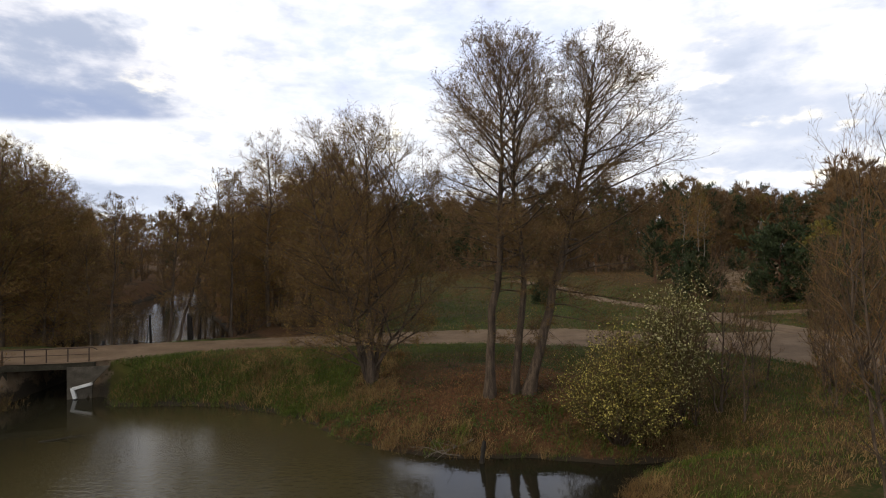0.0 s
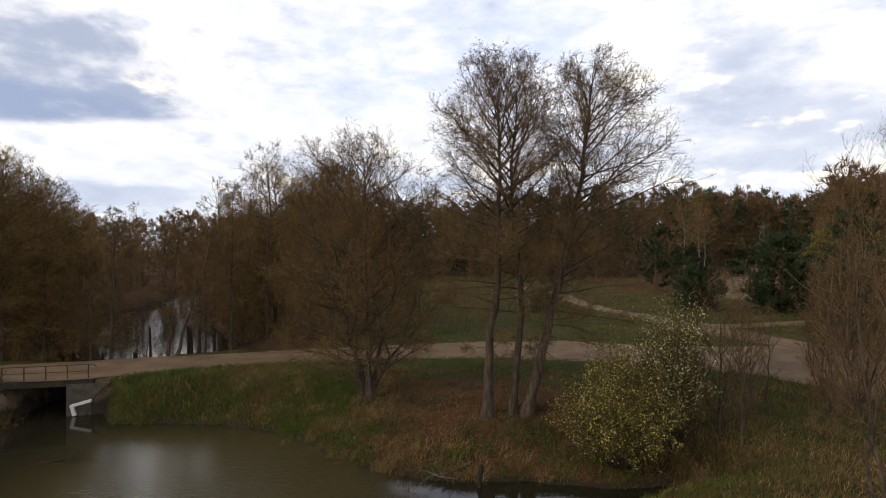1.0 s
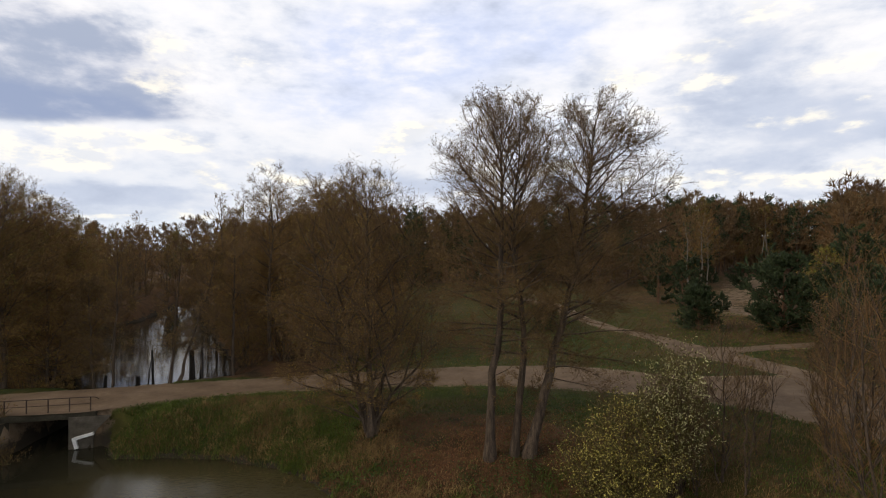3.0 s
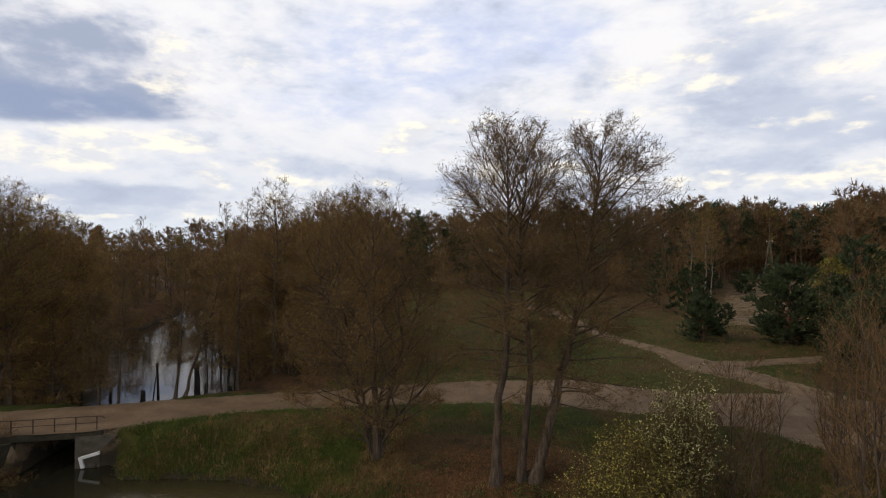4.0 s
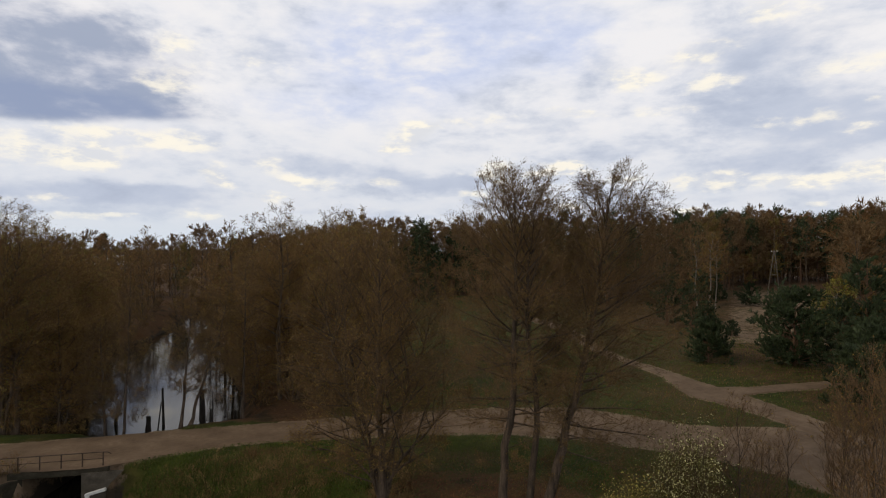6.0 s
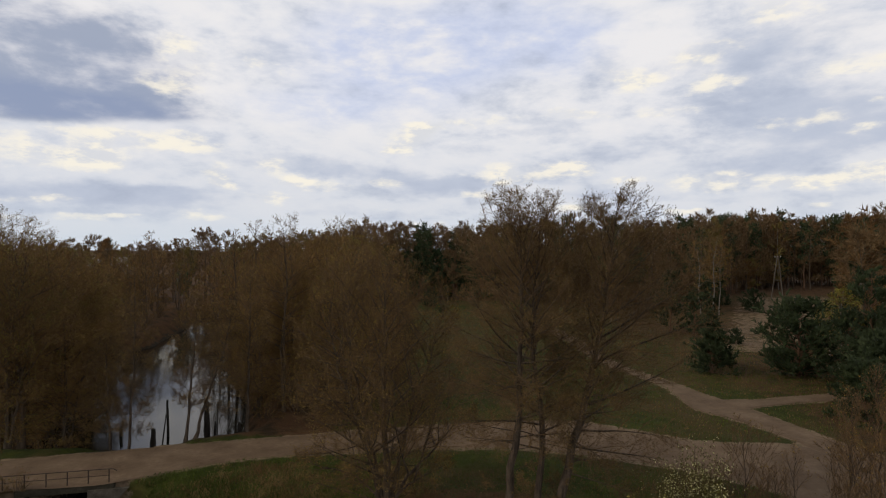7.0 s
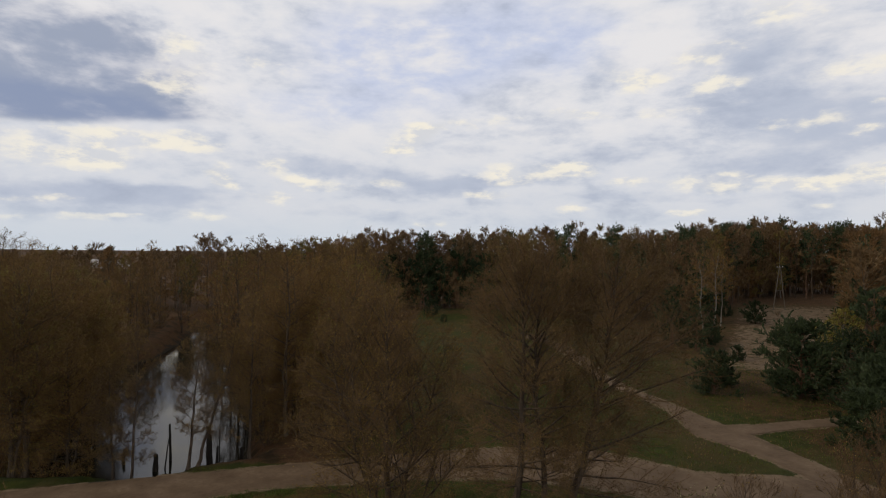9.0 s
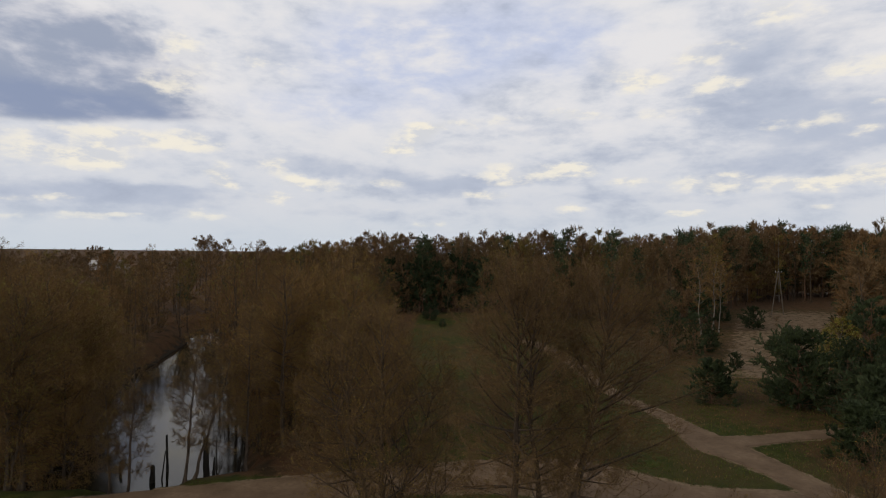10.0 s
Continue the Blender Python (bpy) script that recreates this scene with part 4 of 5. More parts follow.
# ---- pines ----
def pine(name, seed, tall, wide, label, group, crown_from=0.05, density=1.0, tuft=0.42, round_top=0.75):
    """A young pine: whorls of boughs clad with bristling needle tufts."""
    rng = np.random.default_rng(seed)
    root = tagged(new(name), label, "pine", group)
    P = line([(0, 0, 0), (rng.normal(0, .1), rng.normal(0, .1), tall * .5), (rng.normal(0, .15), rng.normal(0, .15), tall)], 14)[None]
    R = (0.018 * tall * np.linspace(1, .08, 14))[None]
    v, f = tubes(P, R, 7)
    mesh_object("trunk", [(v, f, PINE_BARK)], root, smooth=True)
    n = int(90 * density)
    P1, R1, L1 = shoots(rng, P, R, np.array([tall]), np.array([n]), crown_from, .98, lambda u: 78 - 30 * u,
                        lambda u, l: wide * (0.16 + np.sin(np.clip((1.02 - (u - crown_from) / (1 - crown_from)), 0, 1) ** round_top * math.pi * .62)) * .98, 5, .25, .12, .012, 1.25)
    P2, R2, L2 = shoots(rng, P1, R1, L1, 4 * density, .2, 1.0, lambda u: 50 + 0 * u, lambda u, l: l * (.36 - .2 * u) + .12, 3, .3, .15, .01)
    v1, f1 = tubes(P1, R1, 3)
    v2, f2 = spikes(P2[:, 0], P2[:, 2], np.full(len(P2), .012))
    tagged(mesh_object("branchwork", [(v1, f1, PINE_BARK), (v2, f2, PINE_BARK)], root), kind="stuff")
    per = 13
    src = np.concatenate([P2, P1[:, 2:5], P1[:, 1:4]])
    k = np.repeat(np.arange(len(src)), per)
    A, T, _ = along(src[k], rng.uniform(.25, 1.0, len(k)))
    D = unit(T + .9 * unit(rng.normal(size=A.shape)) + (0, 0, .35))
    v3, f3 = spikes(A, A + D * (tuft * rng.uniform(.6, 1.3, len(A)))[:, None], np.full(len(A), tuft * .2))
    tagged(mesh_object("needle_cover", [(v3, f3, NEEDLE)], root), kind="stuff")
    return root


young = [pine("pine_tree", 31, 9.5, 4.6, "bushy dark green young pine beside the sandy track", "young pines", density=1.35, tuft=.5),
         pine("pine_tree", 32, 5.2, 2.7, "bushy dark green young pine beside the sandy track", "young pines"),
         pine("pine_tree", 33, 11.5, 3.4, "bushy dark green young pine beside the sandy track", "young pines"),
         pine("pine_tree", 34, 11.5, 3.6, "dark full-crowned pine at the edge of the forest", "forest edge pines", density=.6, tuft=.6),
         pine("pine_tree", 35, 5.2, 2.7, "small dark green pine standing in the open", "young pines", density=.6, tuft=.5)]
used = set()
for k, (x, y, kind, s) in enumerate([(44.2, 73, 0, 1.0), (33.8, 74.5, 1, 1.0), (52.5, 76, 2, .75), (44.4, 105, 3, .7), (38.8, 54, 1, 1.0), (44, 58, 1, 1.25), (48, 65, 0, .72), (54.5, 71, 2, .75),
                                     (41.5, 109, 3, 1.0), (73, 138, 4, 1.0), (48, 97, 4, .5), (14.5, 81, 1, .62), (-7.6, 163, 4, .85), (55, 62, 0, 1.0), (57, 78, 2, 1.2), (50, 54, 1, 1.2), 
                                     (50, 112, 4, .8), (70, 100, 2, 1.1), (49.5, 83, 1, .5), (38, 80, 1, .45), (71, 150, 4, .8), (-3.5, 150, 4, .4), (-22, 180, 3, 1.5), (-17, 182, 3, 1.3), (-12, 183, 3, 1.55), (-6, 185, 3, 1.4), (0, 187, 3, 1.6), (5, 187, 3, 1.35), (9, 184, 3, 1.5), (54, 119, 3, .5), (63, 113, 4, .4), (78, 132, 4, .35), (68, 121, 4, .28)]):
    if kind in used:
        again(young[kind], x, y, 51 * k, s)
    else:
        place(young[kind], x, y, 40 * k, s)
        used.add(kind)


# ---- wooded banks farther off ----
light_stock = []
for k in range(4):
    r = random.Random(140 + k)
    h = 16 + 1.5 * k
    stems = [([(0, 0, 0), (r.uniform(-.4, .4), 0, h * .5), (r.uniform(-.8, .8), r.uniform(-.6, .6), h)], 0.2), ([(0, 0.2, 0), (1.2, .6, h * .5), (r.uniform(1, 2), 1, h * .85)], 0.13)]
    light_stock.append(bare_tree("woodland_tree", 160 + k, stems, (.5, .3, h * .53, 4.6, 4.6, h * .5), (16, 5, 4, 1.6), ("bare brown woodland tree on the far pond bank", "yellowish budding woodland tree on the far pond bank")[k == 3], "tree",
                                 "woodland trees", twig=RUST_TWIG, bud=GREEN_BUD if k == 3 else BUD, buds=0.2, bud_size=0.10, sides=5, low=0.08, twig_r=0.028, fine=False))
spots, rnd = [], random.Random(9)
while len(spots) < 46:
    x, y = rnd.uniform(-100, -12), rnd.uniform(66, 150)
    pond = float(inside_by(BACK_POND, np.array(x), np.array(y)))
    right = x > -0.43 * y + 4
    if pond < 1.5 or (right and x > -10 - (y - 60) * .16) or (not right and y > 135) or any((x - a) ** 2 + (y - b) ** 2 < 22 for a, b in spots):
        continue
    spots.append((x, y))
spots += [(-50, 77), (-56, 88), (-60.5, 96), (-64, 105), (-61, 113), (-64.5, 124), (-69, 138), (-73, 150), (-28, 73.5), (-33, 83.5), (-38, 92.5), (-44, 103), (-51, 117), (-57, 130), (-64, 146), (-70, 168), (-78, 172), (-64, 170), (-66, 113), (-70, 119), (-68, 128), (-73, 131), (-76, 141), (-74, 123), (-79, 134), (-70, 106), (-77, 113), (-82, 124), (-81, 147), (-62, 86)]
for k, (x, y) in enumerate(spots):
    t, s = light_stock[k % 4], rnd.uniform(.8, 1.12)
    if x < -0.5 * y and 74 < y < 135:   # lower growth, set back from the pond
        x, s = x - 5.0, s * .82
    place(t, x, y, rnd.uniform(0, 360), s) if k < 4 else again(t, x, y, rnd.uniform(0, 360), s)


# ---- far woods ----
def cheap_tree(rng, h, wide, needles, detail=1.0):
    """Trunk, boughs and twigs of one far tree, each as vertices and faces."""
    K = 5
    P = line([(0, 0, 0), (rng.normal(0, .3), rng.normal(0, .3), h * .5), (rng.normal(0, .7), rng.normal(0, .7), h * .95)], K)[None]
    R = (.010 * h * np.linspace(1, .1, K))[None]
    if needles:
        n = int(24 * detail)
        P1, R1, L1 = shoots(rng, P, R, np.array([h]), np.array([n]), .34, .99, lambda u: 84 - 30 * u, None, 3, .2, .2, .012, 1.0, (0, 0, h * .66, wide, wide, h * .36))
        k = np.repeat(np.arange(n), 28)
        A, T, _ = along(P1[k], rng.uniform(.2, 1, len(k)))
        A = A + rng.normal(0, .45, A.shape)
        tip = spikes(A, A + unit(T + rng.normal(size=A.shape) + (0, 0, .4)) * rng.uniform(.6, 1.1, len(A))[:, None], np.full(len(A), .16 / math.sqrt(detail)))
    else:
        P1, R1, L1 = shoots(rng, P, R, np.array([h]), np.array([int(24 * detail)]), .08, .99, lambda u: 80 - 38 * u, None, 3, .15, .12, .012, .8, (0, 0, h * .54, wide, wide, h * .48))
        P2, R2, L2 = shoots(rng, P1, R1, L1, 6, .25, 1, lambda u: 48 + 0 * u, lambda u, l: l * (.5 - .25 * u) + .3, 2, .3, .15, .012)
        k = np.repeat(np.arange(len(P2)), 14)
        A, T, _ = along(P2[k], rng.uniform(.1, 1, len(k)))
        tip = slivers(A, A + unit(T + .8 * rng.normal(size=A.shape) + (0, 0, .5)) * rng.uniform(.5, 1.3, len(A))[:, None], .07 / math.sqrt(detail), rng)
    tv, tf = tubes(P, R, 4)
    bv, bf = tubes(P1, np.maximum(R1, .035), 3)
    return (tv, tf), (bv, bf), tip


def far_woods(name, seed, spots, needle_share, label, tall=(23, 25.5), detail=1.0):
    rng = np.random.default_rng(seed)
    kinds = [[cheap_tree(rng, 1.0 * rng.uniform(*tall), rng.uniform(4.4, 6.0), False, detail) for _ in range(5)], [cheap_tree(rng, rng.uniform(*tall) * 1.0, rng.uniform(3.0, 4.0), True, detail) for _ in range(4)]]
    chunks = {}
    for x, y in spots:
        n = rng.random() < (needle_share(x, y) if callable(needle_share) else needle_share)
        trunk, bough, tip = kinds[int(n)][rng.integers(len(kinds[int(n)]))]
        a, s = rng.uniform(0, 6.3), rng.uniform(.9, 1.1) * np.interp(x, [-130, -60, -30, 34, 48, 75, 120], [.72, .82, 1.02, 1.03, .95, .98, 1.16])
        if name == "forest" and -120 < x < -95 and y > 230:   # the clump at the head of the pond
            s = rng.uniform(.96, 1.06)
        turn = np.array([[math.cos(a), math.sin(a), 0], [-math.sin(a), math.cos(a), 0], [0, 0, 1]]) * s
        at = np.array([x, y, float(height(x, y)) - .1])
        tone = rng.random()
        pale = not n and rng.random() < .12
        tip_mat = NEEDLE if n else (FAR_TONES[int(tone * len(FAR_TONES))])
        for (v, f), m in ((trunk, BIRCH if pale else (PINE_BARK if n else BARK)), (bough, PINE_BARK if n else TWIG), (tip, tip_mat)):
            c = chunks.setdefault((m.name, f.shape[1]), [[], [], 0, m])
            c[0].append(v @ turn + at)
            c[1].append(f + c[2])
            c[2] += len(v)
    ob = mesh_object(name, [(np.concatenate(c[0]), np.concatenate(c[1]), c[3]) for c in chunks.values()])
    return tagged(ob, label, "trees", kind="stuff")


FAR_TWIG = material("far_twigs", [(0.10, 0.064, 0.034), (0.155, 0.098, 0.048), (0.22, 0.142, 0.066)], 0.15, 0.85, 0, None, 0.0, island=0.25)
FAR_OLIVE = material("far_budding_twigs", [(0.11, 0.082, 0.026), (0.17, 0.125, 0.036), (0.24, 0.18, 0.055)], 0.15, 0.85, 0, None, 0.0, island=0.25)
FAR_TONES = [FAR_TWIG, FAR_TWIG, RUST_TWIG, FAR_OLIVE, FAR_TWIG, TWIG, ALDER_TWIG, FAR_TWIG]
rnd = random.Random(17)


def scatter(n, region, gap):
    out, tries = [], 0
    while len(out) < n and tries < 40 * n:
        tries += 1
        x, y = region()
        if all((x - a) ** 2 + (y - b) ** 2 > gap * gap for a, b in out):
            out.append((x, y))
    return out


def belt():
    x = rnd.uniform(-150, 260)
    front = np.interp(x, [-150, -90, -60, -25, 10, 40, 62, 80, 100, 140, 260], [140, 168, 172, 176, 188, 150, 138, 168, 196, 230, 200])
    y = front + abs(rnd.gauss(0, 20))
    if abs(x / y + .444) < .03:   # the clearing at the head of the pond
        y += 65
    return x, y


far_woods("forest", 3, scatter(420, belt, 3.0) + [(-107, 241), (-112, 247), (-104, 239), (-116, 253), (-110, 237), (-101, 243), (-108, 249)], lambda x, y: .08 if x < -25 else (.28 if x < 45 else .35), "mixed spring forest of bare brown trees and dark pines")
far_woods("undergrowth", 6, scatter(290, lambda: (lambda p: (p[0], p[1] - 3))(belt()), 2.5), .2, "low brushy edge of the far forest", (8, 13), .5)
far_woods("deep_forest", 7, scatter(230, lambda: (rnd.uniform(-60, 330), rnd.uniform(212, 275)), 3.6) + scatter(40, lambda: (rnd.uniform(-190, -60), rnd.uniform(235, 290)), 5.0) + scatter(110, lambda: (rnd.uniform(20, 130), rnd.uniform(200, 245)), 3.0), .2, "depth of the far forest behind its edge", (20, 23.5), .45)
far_woods("wood_edge", 4, scatter(70, lambda: (lambda y: (y * rnd.uniform(.70, .98), y))(rnd.uniform(85, 190)), 3.6), .5, "mixed wood of pines and bare trees beyond the sandy slope", (18, 22))
far_woods("distant_wood", 5, scatter(150, lambda: (lambda x, y: (x - 60 if abs(x / y + .63) < .05 else x, y))(rnd.uniform(-420, -110), rnd.uniform(190, 480)), 6.0), .05, "distant low bare woods beyond the pond", (13, 17), .3)
far_woods("horizon_wood", 8, scatter(210, lambda: (lambda y: (-y * rnd.uniform(.3, .95), y))(rnd.uniform(520, 1250)), 10.0), .1, "low woods along the horizon", (18, 23), .3)


# birches with white stems
for k, (x, y, h, lean, green, s) in enumerate([(-65.5, 152, 19, 1.5, 0, 1), (57.5, 131.5, 18, -1.6, 0, 1), (60.5, 133, 19, 1.2, 0, 1), (63, 135, 17, .8, 0, 1), (53.5, 79, 11, .3, 1, 1), (61, 82, 12.5, 1.6, 2, 1),
                                             (55.5, 84, 9, -.2, 1, 1), (66, 86, 11, .2, 2, 1)]):
    ob = bare_tree("birch_tree", 400 + k, [([(0, 0, 0), (lean * .5, .1, h * .35), (lean * .3, .1, h * .6), (lean, 0, h)], (.013 if green else .0085) * h)], (lean * .5, 0, h * .66, 2.6 if green else 3.4, 2.6, h * .36), (24, 5, 5, 1.6),
                   ("bare birch with a white crooked stem at the wood's edge", "young birch in fresh yellow-green leaf among the pines", "young birch with orange-brown twigs among the pines")[green], "tree", "birches", twig=RUST_TWIG,
                   bud=(BUD, GREEN_BUD, BUD)[green], buds=(.2, .9, .9)[green], bud_size=.12, bark=BIRCH, low=.34, twig_r=.02, fine=False, sides=6)
    place(ob, x, y)


def build_barn():
    root = tagged(new("farm_building"), "long pale low farm building far beyond the woods", "building")
    x, y = -318, 505
    root.matrix_world = pose(x, y, float(height(x, y)), 0, 0, 18)
    part("wall", bevelled((30, 11, 5.2), pose(0, 0, 2.6), .05), WHITE, root)
    bm = bmesh.new()
    prof = [(-6.2, 5.1), (0, 8.6), (6.2, 5.1), (6.2, 4.9), (0, 8.3), (-6.2, 4.9)]
    lo, hi = ([bm.verts.new((e, p, z)) for p, z in prof] for e in (-15.6, 15.6))
    for k in range(6):
        bm.faces.new((lo[k - 1], hi[k - 1], hi[k], lo[k]))
    for q in ((0, 1, 4, 5), (1, 2, 3, 4)):
        bm.faces.new([lo[k] for k in q])
        bm.faces.new([hi[k] for k in q][::-1])
    bmesh.ops.recalc_face_normals(bm, faces=bm.faces[:])
    part("roof", bm, ROOF, root, "pale sheet-metal roof")
    for k in range(7):
        part("window", bevelled((1.6, .12, 1.1), pose(-12 + 4 * k, -5.52, 3.1), .02), ROTTEN, root, "dark window")


build_barn()

# low brush that closes the foot of the woods
rnd = random.Random(31)
brush = [shrub("bare_bush", 300 + k, 2.4, 3.6 + k, 16, 5, "low tangle of bare brown brush on the bank", BUD, .07, 1, "shrub", "brush round the ponds", RUST_TWIG, .014) for k in range(2)]
BRUSH = [(-39, 51), (-42, 50.5), (-45, 51), (-37.6, 49.8), (-43, 55), (-49, 55), (-53, 50), (-43, 58.5), (-20, 57.5), (-17, 59), (-13.5, 58.2), (-10, 58.8), (-18, 62), (-22.5, 62), (-21.5, 67.5), (-7, 60), (-26.5, 72), (-24, 75),
         (-30, 81), (-34, 89), (-47, 66), (-57, 59), (-61, 50), (-15, 65), (-11, 63), (-53, 83), (-58, 92), (-63, 101), (-60, 109), (-63, 119), (-67, 132), (-36, 88), (-41, 98), (-47, 110), (-54, 123), (-49, 74), (-55, 87), (-62, 105), (-64, 113), (-66, 122), (-69, 131), (-71, 141), (-57, 82), (-66, 108), (-70, 126), (-74, 136), (-75, 148), (-61, 90)]
for k, (x, y) in enumerate(BRUSH):
    x -= 4.5 if x < -0.5 * y and y > 74 else 0
    place(brush[k], x, y, 30, 1) if k < 2 else again(brush[k % 2], x, y, rnd.uniform(0, 360), rnd.uniform(.75, 1.2))


# ---- poles, stumps ----
def build_pole():
    root = tagged(new("utility_pole"), "weathered wooden A-frame utility pole on the sandy slope", "pole")
    x, y = 92.5, 162.0
    root.matrix_world = pose(x, y, float(height(x, y)))
    part("leg", rod([(-1.9, 0, -0.2), (-0.12, 0, 12.6)], .13), POLE, root)
    part("leg", rod([(1.7, 0.2, -0.2), (0.12, 0, 12.6)], .13), POLE, root)
    part("cross_beam", rod([(-1.1, 0, 5.6), (1.05, 0.1, 5.6)], .1), POLE, root)
    arm = part("cross_arm", rod([(-0.9, 0, 12.2), (0.9, 0, 12.2)], .09), POLE, root)
    for dx in (-.8, 0, .8):
        part("insulator", rod([(dx, 0, 12.25), (dx, 0, 12.6)], .07), WHITE, arm, "white insulator")


build_pole()


def build_stump(k, x, y, tall, r, lean):
    rng = np.random.default_rng(200 + k)
    bm = bmesh.new()
    sides, rings = 9, 7
    rows = []
    for j in range(rings):
        u = j / (rings - 1)
        jag = rng.uniform(-.18, .18, sides) if j == rings - 1 else np.zeros(sides)
        rows.append([bm.verts.new((lean * u * tall + r * (1.15 - .35 * u) * math.cos(6.283 * i / sides) * rng.uniform(.8, 1.15), r * (1.15 - .35 * u) * math.sin(6.283 * i / sides) * rng.uniform(.8, 1.15),
                                   u * tall + jag[i] * r * 3)) for i in range(sides)])
    for a, b in zip(rows, rows[1:]):
        for i in range(sides):
            bm.faces.new((a[i], a[(i + 1) % sides], b[(i + 1) % sides], b[i]))
    bm.faces.new(rows[-1])
    me = bpy.data.meshes.new("stump")
    bm.to_mesh(me)
    bm.free()
    me.materials.append(ROTTEN)
    ob = new("stump", me)
    ob.matrix_world = pose(x, y, max(WATER - .4, float(height(x, y)) - .2))
    tagged(ob, "blackened rotten tree stump standing in the pond" if r > .14 else "thin dead snag standing in the pond", "stump", "stumps in the back pond")


for k, row in enumerate([(-30.6, 55.4, 2.0, .26, .02), (-30.0, 56, 3.4, .07, .12), (-30.5, 58.2, 4.2, .13, -.03), (-25.8, 57, 4.4, .3, -.03), (-25.1, 57, 2.4, .13, 0.05), (-24.7, 56.8, 4.3, .07, 0.0),
                         (-35.5, 58, 1.6, .16, .1), (-22.6, 57.2, 2.2, .2, .03)]):
    build_stump(k, *row)


# ---- grass ----
def blades(name, seed, points, tall, wide, mat, label, lean=.45, per=1):
    """Grass as single bent blades."""
    rng = np.random.default_rng(seed)
    x, y = points[:, 0], points[:, 1]
    n = len(x)
    A = np.stack([x, y, height(x, y) - .02], 1)
    a = rng.uniform(0, 6.28, n)
    h = tall * rng.uniform(.5, 1.3, n)
    D = np.stack([np.cos(a), np.sin(a), 0 * a], 1)
    S = np.stack([-np.sin(a + .9), np.cos(a + .9), 0 * a], 1) * (wide * rng.uniform(.6, 1.3, n))[:, None]
    q = rng.uniform(.1, 1, n) * lean
    M = A + (0, 0, 1) * (h * .6)[:, None] + D * (h * q * .35)[:, None]
    T = A + (0, 0, 1) * (h * (1 - .3 * q))[:, None] + D * (h * q)[:, None]
    v = np.stack([A - S, A + S, M + S * .7, M - S * .7, T], 1).reshape(-1, 3)
    b = (np.arange(n) * 5)[:, None]
    ob = tagged(mesh_object(name, [(v, np.concatenate([b + [0, 1, 2], b + [0, 2, 3], b + [3, 2, 4]]), mat)]), label, "grass", kind="stuff")
    return ob


def sow(seed, n, x0, x1, y0, y1, keep):
    rng = np.random.default_rng(seed)
    p = np.stack([rng.uniform(x0, x1, n), rng.uniform(y0, y1, n)], 1)
    d = shore(p[:, 0], p[:, 1])
    r = np.minimum(np.minimum(inside_by(ROAD_RIM, p[:, 0], p[:, 1]), inside_by(TRACK_RIM, p[:, 0], p[:, 1])), inside_by(BRANCH_RIM, p[:, 0], p[:, 1]))
    patch = rough(p[:, 0] * 1.7, p[:, 1] * 1.7, 8.0)
    return p[keep(p[:, 0], p[:, 1], d, r, patch, rng.random(n))]


def tussocks(seed, n, per, size, x0, x1, y0, y1, keep):
    """Points gathered in clumps."""
    c = sow(seed, n, x0, x1, y0, y1, keep)
    rng = np.random.default_rng(seed + 50)
    p = np.repeat(c, per, 0)
    return p + rng.normal(0, size, p.shape)


def scattered(name, seed, p, size, mat, label, category):
    """Small leaves lying and standing on the ground."""
    rng = np.random.default_rng(seed)
    C = np.stack([p[:, 0], p[:, 1], height(p[:, 0], p[:, 1]) + .02 + rng.random(len(p)) ** 2 * .16], 1)
    return tagged(mesh_object(name, [(*leaves(C, size, rng, 1.5), mat)]), label, category, kind="stuff")


blades("grass", 1, sow(1, 90000, -24, 24, 26, 50, lambda x, y, d, r, p, q: (d > .2) & (r > -.15) & (q < np.where((y > 41 + .05 * x) | (x < -11), 1, .12) * (.5 + .7 * p))), .15, .016, GRASS, "short fresh green grass on the bank", .9)
blades("dry_grass", 2, sow(2, 60000, -22, 28, 22, 44, lambda x, y, d, r, p, q: (d > .05) & (r > .3) & (q < np.exp(-d / 3) * (.35 + .6 * p) * np.where(x > -8, 1, .45) + (.14 + .25 * p) * (x > -8))), .26, .014, DRY, "matted brown dry grass along the shore", 1.4)
blades("sedge", 3, tussocks(3, 9000, 26, .17, -21, 13, 20, 40, lambda x, y, d, r, p, q: (d > -.05) & (d < 2.0) & (q < (.22 + .8 * p) * np.where(x > -7, .95, .5))), .55, .013, DRY, "pale dry sedge tussocks hanging over the water's edge", 1.5)
blades("green_sedge", 6, tussocks(6, 4600, 22, .15, -22, 13, 20, 41, lambda x, y, d, r, p, q: (d > .1) & (d < 3.4) & (q < (.4 - .8 * p) * np.where(x < -8, 1, .5))), .4, .014, GRASS, "green sedge tufts sprouting near the water", 1.1)
blades("rough_grass", 9, sow(9, 42000, 9, 32, 19, 37, lambda x, y, d, r, p, q: (d > .1) & (r > .2) & (q < .26 + .35 * p)), .3, .014, DRY, "rough brown grass on the slope above the shore", 1.3)
blades("bank_grass", 10, sow(10, 42000, 9, 32, 19, 42, lambda x, y, d, r, p, q: (d > .3) & (r > .1) & (q < .45 - .5 * p)), .26, .015, GRASS, "green grass tufts on the slope above the shore", 1.0)
blades("meadow_grass", 4, sow(4, 60000, -12, 48, 50, 110, lambda x, y, d, r, p, q: (r > 0) & (d > 1) & (q < (.75 + .5 * p) * np.clip((112 - y) / 30, 0, 1))), .2, .03, GRASS, "patchy meadow grass beyond the road", .9)
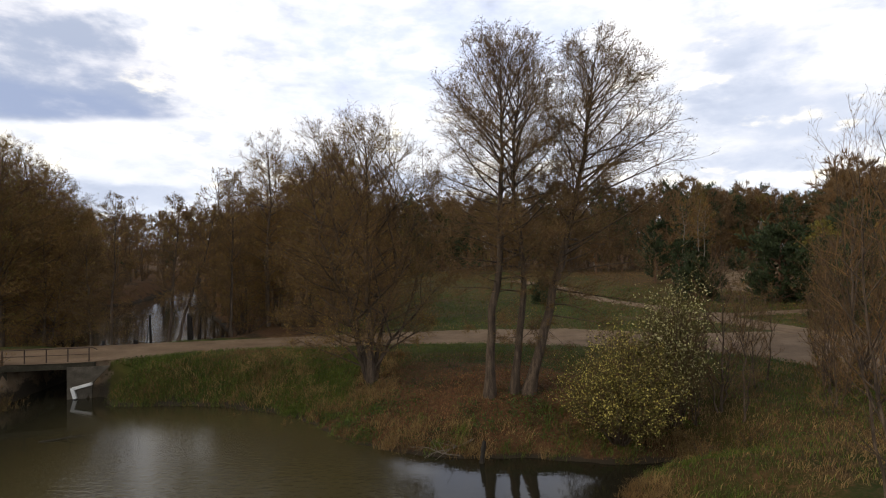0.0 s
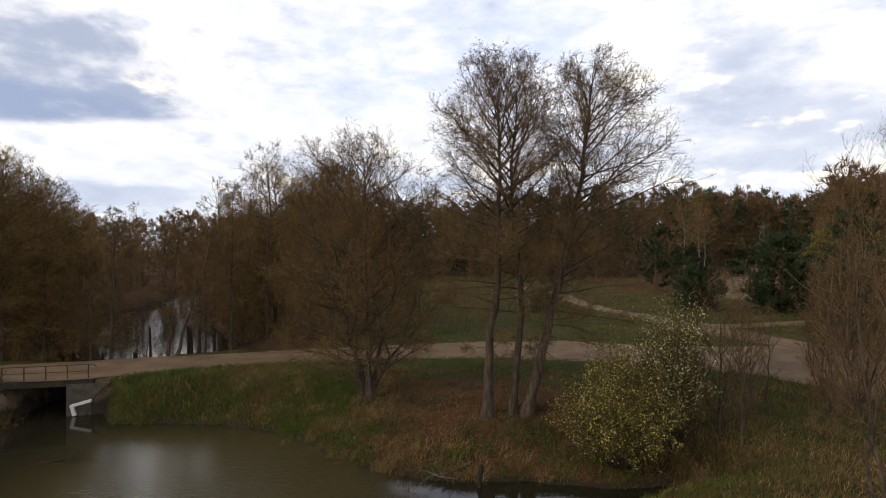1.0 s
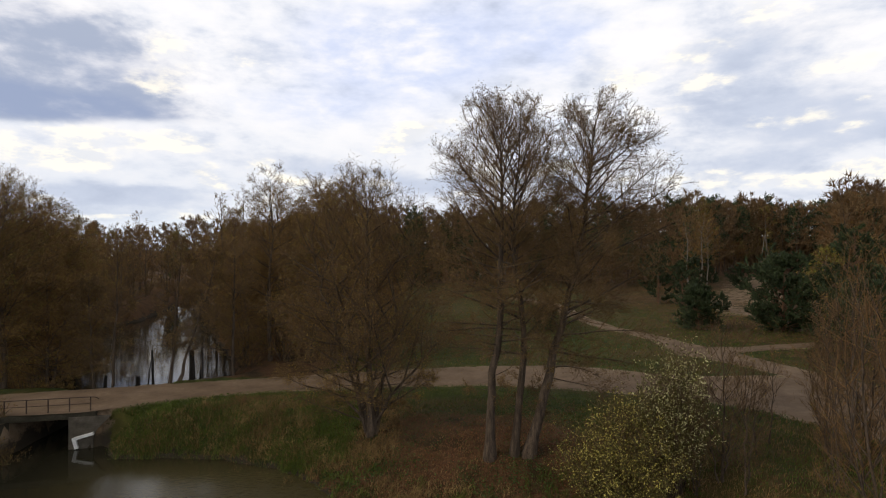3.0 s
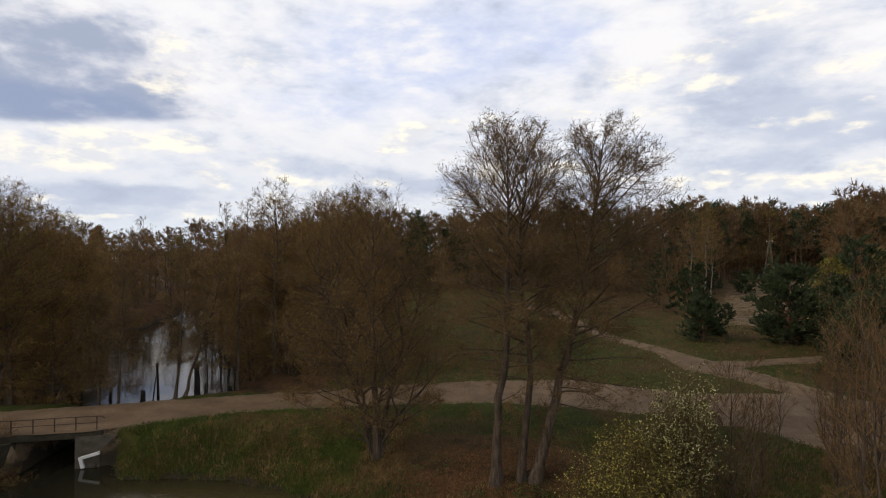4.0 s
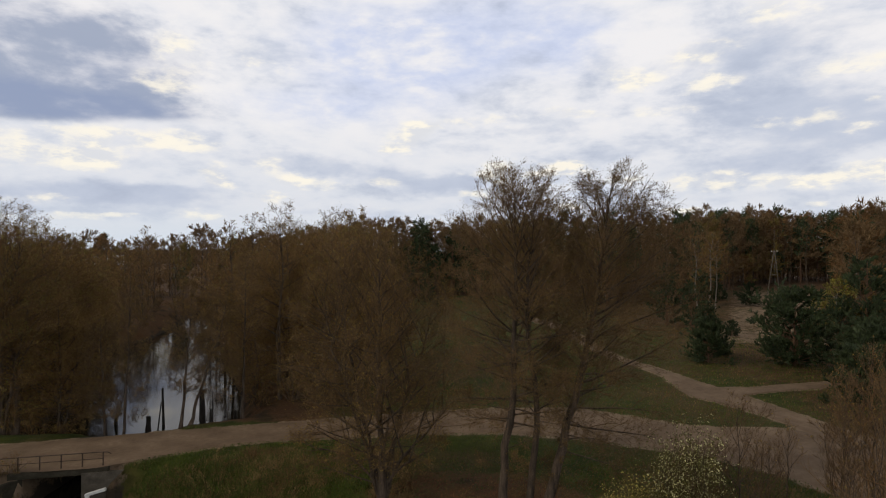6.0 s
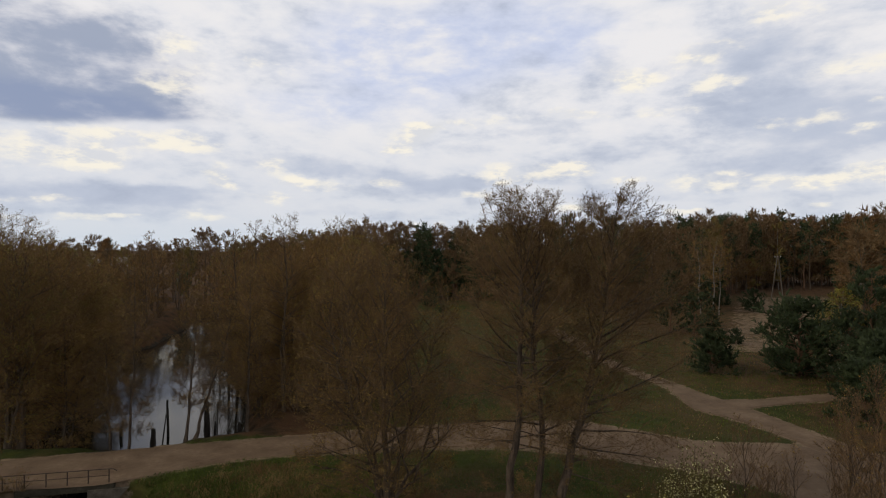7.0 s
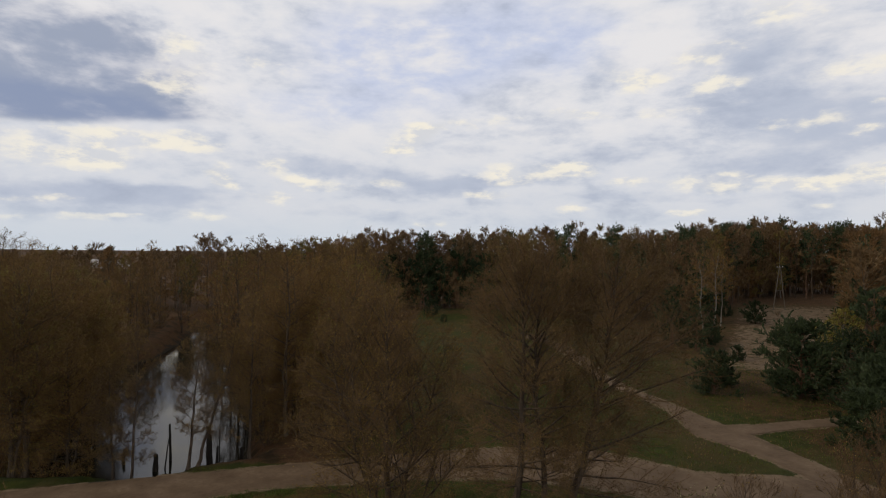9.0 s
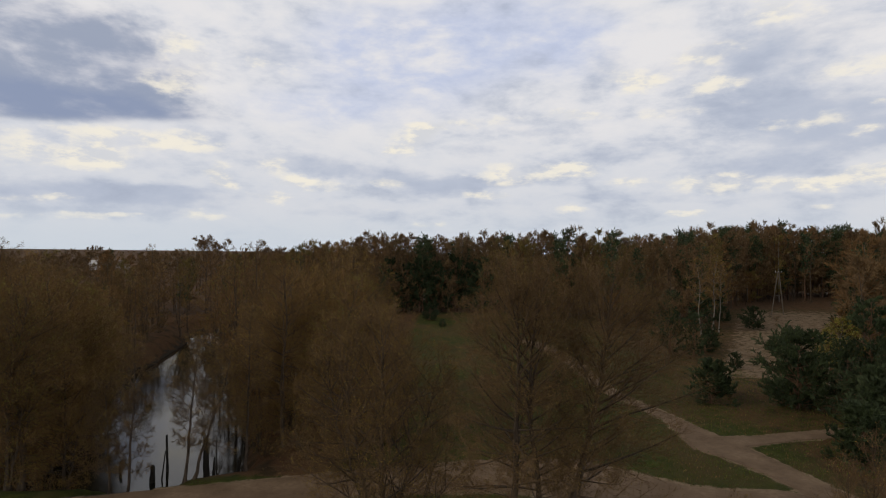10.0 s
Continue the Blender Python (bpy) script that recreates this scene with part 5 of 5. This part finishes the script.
blades("straw", 5, sow(5, 44000, -12, 60, 50, 150, lambda x, y, d, r, p, q: (r > 0) & (d > 1) & (q < .4 - .6 * p)), .26, .03, DRY, "last year's straw standing in the meadow", .9)
scattered("leaf_litter", 7, sow(7, 90000, -14, 14, 26, 44, lambda x, y, d, r, p, q: (d > .2) & (r > .4) & (q < (.55 + .4 * p) * np.exp(-((y - 33.5 - .02 * x) / 6) ** 2) * (x > -12))), .055, LITTER, "reddish brown fallen leaves under the alders", "leaves")
scattered("herbs", 8, sow(8, 90000, -24, 26, 24, 50, lambda x, y, d, r, p, q: (d > .4) & (r > 0) & (q < (.42 - .6 * p) * np.where((x < -8) & (d < 4), 1.9, 1))), .055, HERB, "low dark green herbs among the grass", "plants")


blades("bank_tussocks", 11, tussocks(11, 5200, 24, .2, -24, -6, 35.5, 45.5, lambda x, y, d, r, p, q: (d > .1) & (r > .7) & (q < (.5 + .6 * p) * np.clip(1.25 - d / 7, .12, 1))), .36, .017, GRASS, "rank green grass tussocks on the pond bank", 1.3)
blades("bank_straw", 12, tussocks(12, 3400, 20, .2, -24, -3, 34.5, 44, lambda x, y, d, r, p, q: (d > .2) & (r > 1.0) & (q < (.42 - .75 * p))), .42, .016, DRY, "bleached dry stalks among the bank's grass", 1.5)
scattered("bramble_leaves", 13, tussocks(13, 2600, 30, .34, -24, 6, 30, 43, lambda x, y, d, r, p, q: (d > .3) & (r > 1.2) & (q < (.45 - .6 * p) * np.clip(1.1 - d / 6, 0, 1))), .075, HERB, "dark bramble leaves in low mounds on the bank", "plants")


# ---- dead wood on the shore ----
def dead_branch(seed, x, y, z, yaw, tilt, long, r, label, wood=POLE):
    """A fallen branch with a few side shoots, one mesh."""
    rng = np.random.default_rng(seed)
    P = line([(0, 0, 0), (long * .4, .1, .05), (long * .75, -.1, .16), (long, .12, .1)], 9, rng, .03)[None]
    R = (r * np.linspace(1, .2, 9))[None]
    P1, R1, L1 = shoots(rng, P, R, np.array([long]), np.array([9]), .2, 1.0, lambda u: 45 + 0 * u, lambda u, l: l * (.5 - .3 * u), 5, .1, .2, .02)
    (v, f), (v1, f1) = tubes(P, R, 6), tubes(P1, R1, 4)
    ob = mesh_object("dead_branch", [(v, f, wood), (v1, f1, wood)], smooth=True)
    ob.matrix_world = pose(x, y, z, 0, -tilt, yaw)
    return tagged(ob, label, "branch", "dead branches on the shore")


dead_branch(1, 1.6, 29.6, float(height(1.6, 29.6)) + .12, 200, -16, 3.2, .05, "grey dead branch fallen across the reedy shore")
dead_branch(2, 0.9, 28.7, WATER + .1, 170, 4, 2.6, .035, "grey dead branch fallen across the reedy shore")
dead_branch(3, -31.8, 36.4, WATER - .1, 30, 24, 2.6, .03, "pale dead branch leaning by the culvert")
dead_branch(4, -22.5, 31.0, WATER - .02, 15, 2, 2.6, .06, "dark waterlogged branch drifting in the pond", ROTTEN)
dead_branch(5, -24.6, 29.4, WATER, 160, 2, 1.2, .05, "dark waterlogged branch drifting in the pond", ROTTEN)
build_stump(20, 1.9, 28.0, 1.5, .13, .12)
for k, (x, y, s) in enumerate([(-29.8, 37.4, .55), (-29.2, 36.2, .5), (-30.4, 35.2, .7), (-28.6, 37.9, .4), (-31.2, 37.6, .62), (-32.6, 36.2, .6), (-31.8, 34.2, .55), (-34.2, 34.5, .8), (-33.6, 31.5, .7), (-36.5, 32, 1.0), (-37.5, 28, .9), (-30.6, 38.6, .3), (-31.4, 38.9, .55), (-32.6, 37.9, .75), (-33.6, 38.3, .6), (-30.2, 38.2, .32), (-32.4, 38.4, .5), (-34.4, 37.2, .6), (-35.6, 35.2, .7), (-31.6, 36.4, .5), (-33.0, 35.2, .6), (21.4, 29.6, .9), (23.8, 31.2, 1.1), (25, 28, 1.2), (14.5, 26.2, .45), (18.5, 26.5, .5), (22, 31.2, .6), (26, 27, .7), (6.8, 29.5, .4), (7.6, 27.2, .32), (10.6, 25.4, .3), (11.6, 24.6, .36), (4.4, 27.7, .26), (-2.2, 27.9, .3), (-5.6, 29.9, .26), (-9.4, 32.9, .24), (1.4, 27.5, .28), (-13.5, 34.8, .22), (9.2, 26.6, .34), (12.4, 25.6, .3), (58, 102, .35), (66, 116, .4), (61, 107, .3), (74, 130, .45), (80, 141, .4), (70, 124, .35), (57, 96, .4), (85, 150, .5), (64, 99, .45)]):
    y += 1.3 if float(shore(np.array(x), np.array(y))) < .3 and x > -20 else 0
    again(brush[k % 2], x, y, 77 * k, s)
